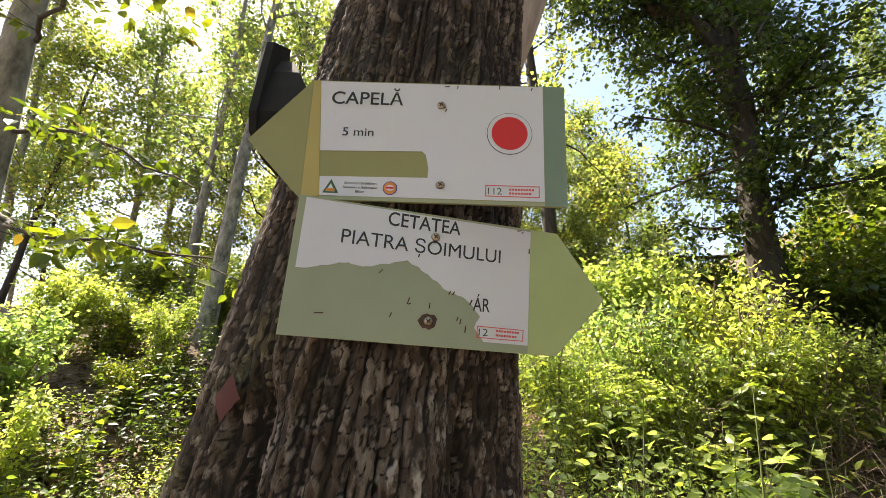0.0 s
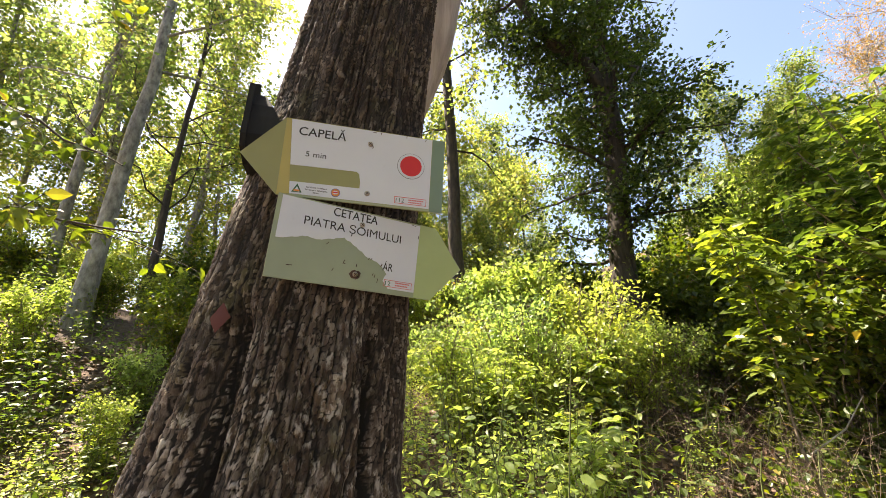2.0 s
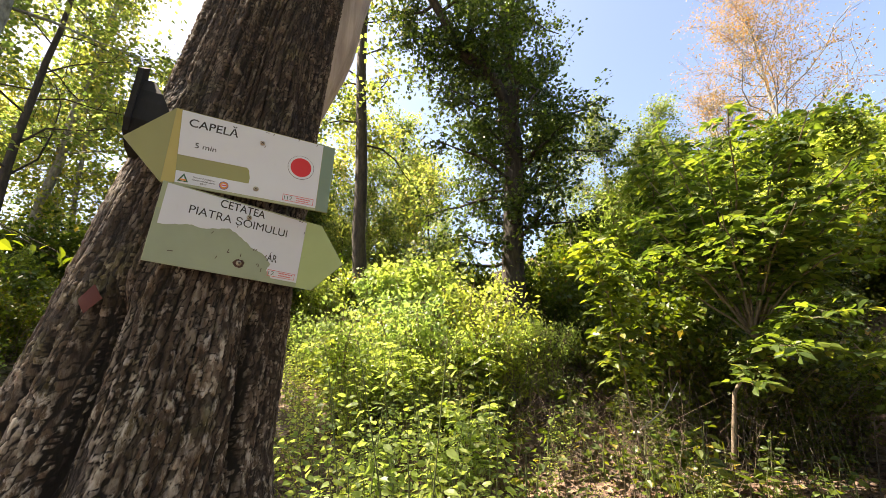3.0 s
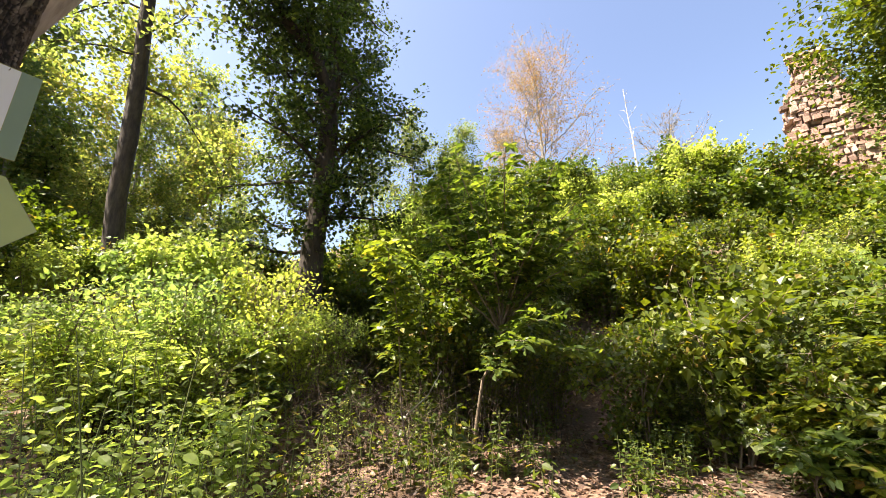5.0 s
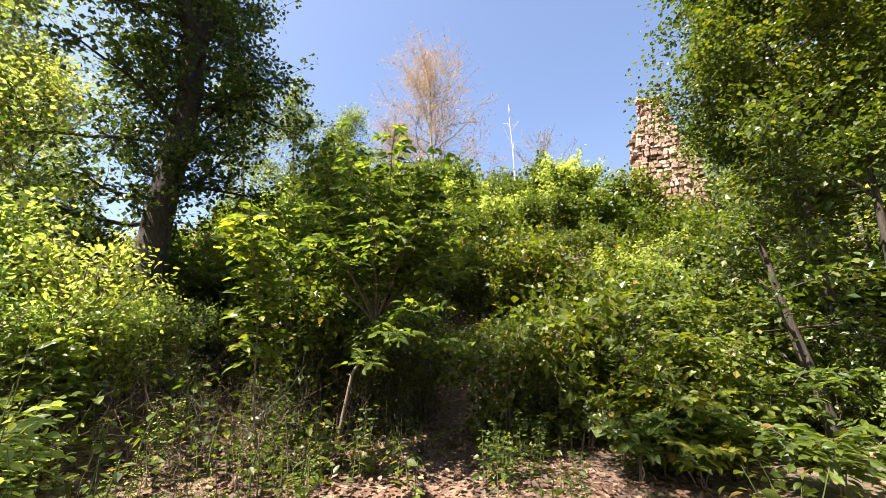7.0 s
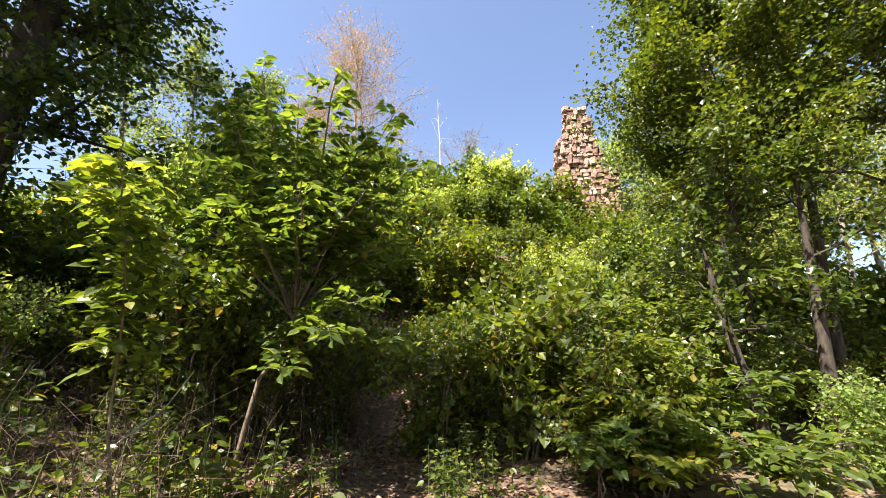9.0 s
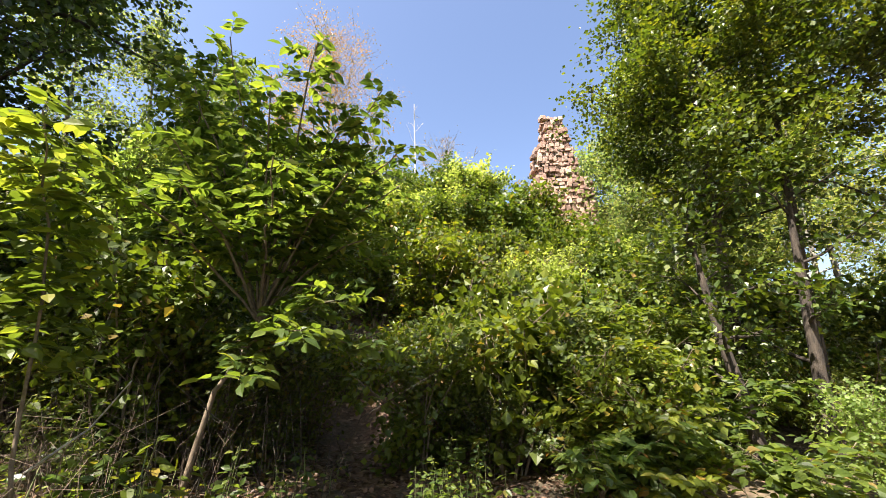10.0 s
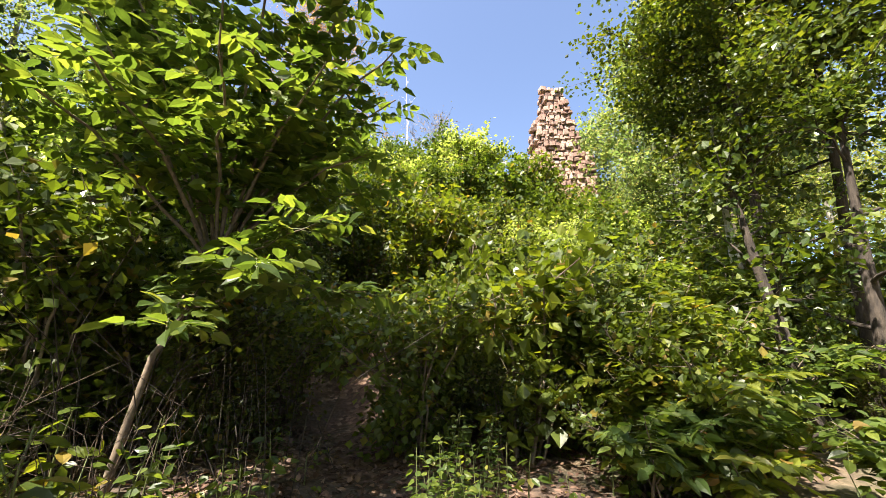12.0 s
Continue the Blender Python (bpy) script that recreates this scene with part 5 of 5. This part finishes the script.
for x, y, s_ in ((14.4, -0.6, 1.35), (14.9, -1.2, 1.2), (13.2, 1.6, 1.1), (9.5, 4.6, 1.75), (9.9, 5.6, 1.8), (9.3, 6.5, 1.7), (9.4, 3.7, 1.4), (10.4, 6.2, 1.3), (8.6, 5.9, 1.1)):
    copy_thing(SHRUBS[3], place(x, y, 50 * x, s_))


def overhang(label, seed, pts, nt, per):
    """A thin branch that reaches in from a trunk, with flat sprays of leaves."""
    rg = np.random.default_rng(seed)
    p = np.array(pts, float) - np.array(pts[0], float)
    k = len(p)
    u = np.linspace(0, k - 1, 6 * (k - 1) + 1)
    q = np.stack([np.interp(u, np.arange(k), p[:, c]) for c in range(3)], 1)
    q[1:-1] += rg.normal(0, 0.015, (len(q) - 2, 3))
    base = new("branch")
    tagged(base, label, "branch", "overhanging branches")
    part_np("stem", *tube(q, np.linspace(0.016, 0.004, len(q)), 6), BARK_DARK, base)
    A, B = [], []
    along = unit(p[-1] - p[0])
    side = unit(np.cross(along, (0, 0, 1.0)))
    for i in range(nt):
        c = q[int(rg.uniform(0.2, 1) * (len(q) - 1))]
        A.append(c)
        B.append(c + (along * rg.uniform(0.3, 0.9) + side * rg.choice((-1, 1)) * rg.uniform(0.3, 1.0) + np.array([0, 0, rg.uniform(-0.35, 0.2)])) * rg.uniform(0.18, 0.5))
    A, B = np.array(A), np.array(B)
    tagged(part_np("twigwork", *join(twig_mesh(rg, A, B, 0.003)), BARK_DARK, base), kind="stuff")
    part_np("foliage", *twig_leaves(rg, A, B, per, 0.07, 0.03, True), LEAF_SHRUB, base, smooth=False)
    base.location = pts[0]
    return base


overhang("thin dark branch with flat sprays of green leaves", 501, [(-2.7, 2.2, 2.95), (-1.95, 1.85, 2.72), (-1.1, 1.62, 2.28)], 16, 9)
overhang("high thin branch with hanging green leaves", 502, [(-2.7, 2.15, 3.6), (-1.9, 1.55, 3.3), (-1.2, 1.3, 3.15)], 14, 9)
overhang("leafy low branch hanging in from the wood", 503, [(-2.7, 2.2, 2.4), (-2.0, 1.75, 2.15), (-0.95, 1.60, 1.95)], 18, 10)

# weeds in the shade of the elder and on the wooded bank
SHADE = [herb("broadleaf_plant", "broad-leaved green plant on the shaded forest floor", 190 + k, (0.7, 0.5)[k], (7, 6)[k], (0.10, 0.09)[k], LEAF_ELDER, (4, 5)[k], "forest floor plants") for k in range(2)]
rng = np.random.default_rng(66)
for ob, (x, y) in zip(SHADE, ((4.4, 1.7), (4.8, 1.5))):
    ob.matrix_world = place(x, y)
for i in range(9):
    x, y = rng.uniform(3.7, 6.4), rng.uniform(1.4, 3.6)
    if abs(y - trail_y(x)) < 0.42:
        continue
    copy_thing(SHADE[i % 2], place(x, y, rng.uniform(0, 360), rng.uniform(0.7, 1.3) * (0.6 if y < 2.0 else 1.0)))
for i in range(11):
    x = rng.uniform(4.2, 7.5)
    y = trail_y(x) - rng.uniform(0.4, 1.2)
    copy_thing(SHADE[i % 2], place(x, y, rng.uniform(0, 360), rng.uniform(0.5, 1.0)))
for i in range(46):
    x, y = rng.uniform(-4.6, -0.6), rng.uniform(1.5, 6.2)
    copy_thing(SHADE[i % 2], place(x, y, rng.uniform(0, 360), rng.uniform(0.5, 1.0)))

for x, y, s_ in ((15.1, -4.6, 1.4), (15.4, -5.3, 1.45), (15.2, -3.5, 1.25), (15.0, -2.7, 1.3), (15.5, -6.2, 1.4), (14.2, -4.0, 1.2)):
    copy_thing(SHRUBS[1], place(x, y, 77 * x, s_))

for i in range(60):
    x, y = rng.uniform(-2.7, -0.6), rng.uniform(1.25, 4.3)
    copy_thing(SHADE[i % 2], place(x, y, rng.uniform(0, 360), rng.uniform(0.35, 0.75)))

for x, y, k, s_ in ((5.8, 7.6, 1, 0.9), (6.3, 8.4, 3, 1.0), (5.2, 8.3, 1, 0.8), (6.9, 9.2, 3, 1.1), (4.6, 8.9, 3, 0.8), (5.6, 9.4, 1, 1.0), (7.4, 7.9, 1, 1.1), (8.0, 9.0, 3, 1.1), (6.4, 7.2, 0, 0.9)):
    copy_thing(SHRUBS[k], place(x, y, 61 * x, s_))

# the broken stub low on the mossy trunk
sv, sf = tube(np.array([(0.0, 0.0, 0.55), (0.10, -0.04, 0.80), (0.22, -0.10, 1.10), (0.27, -0.13, 1.32), (0.27, -0.13, 1.34)]), [0.17, 0.165, 0.135, 0.12, 0.02], 26)
sv += unit(sv - sv.mean(0)) * (0.03 * vnoise(sv[:, 0] * 30, sv[:, 2] * 14, 41) + 0.02 * vnoise(sv[:, 1] * 60, sv[:, 2] * 40, 42))[:, None]
sv[78:104, 2] += 0.09 * vnoise(np.arange(26) * 0.7, np.zeros(26), 43)
part_np("stub", sv, sf, BARK_DARK, NEAR, "dark broken mossy stub")
for i in range(24):
    x, y = rng.uniform(-1.8, -0.55), rng.uniform(1.0, 2.2)
    copy_thing(SHADE[i % 2], place(x, y, rng.uniform(0, 360), rng.uniform(0.6, 1.0)))

for i in range(120):
    x, y = rng.uniform(-6.0, -0.9), rng.uniform(2.6, 8.6)
    copy_thing(SHADE[i % 2], place(x, y, rng.uniform(0, 360), rng.uniform(0.6, 1.3)))
for i in range(16):
    x, y = rng.uniform(-6.5, -0.8), rng.uniform(4.6, 9.0)
    copy_thing(SHRUBS[(0, 3, 5)[i % 3]], place(x, y, rng.uniform(0, 360), rng.uniform(0.35, 0.6)))
for x, y, s_ in ((14.4, -7.4, 1.15), (12.6, -8.6, 1.1), (17.5, -9.0, 1.25), (16.0, -11.5, 1.2), (19.5, -6.4, 1.0), (12.0, -7.0, 0.75), (14.2, -9.4, 0.8), (16.5, -7.2, 0.75), (18.5, -9.8, 0.85), (11.0, -11.0, 0.7), (13.0, -5.6, 0.5), (21.0, -8.0, 0.8)):
    copy_thing(FOREST[2], place(x, y, 83 * x, s_))
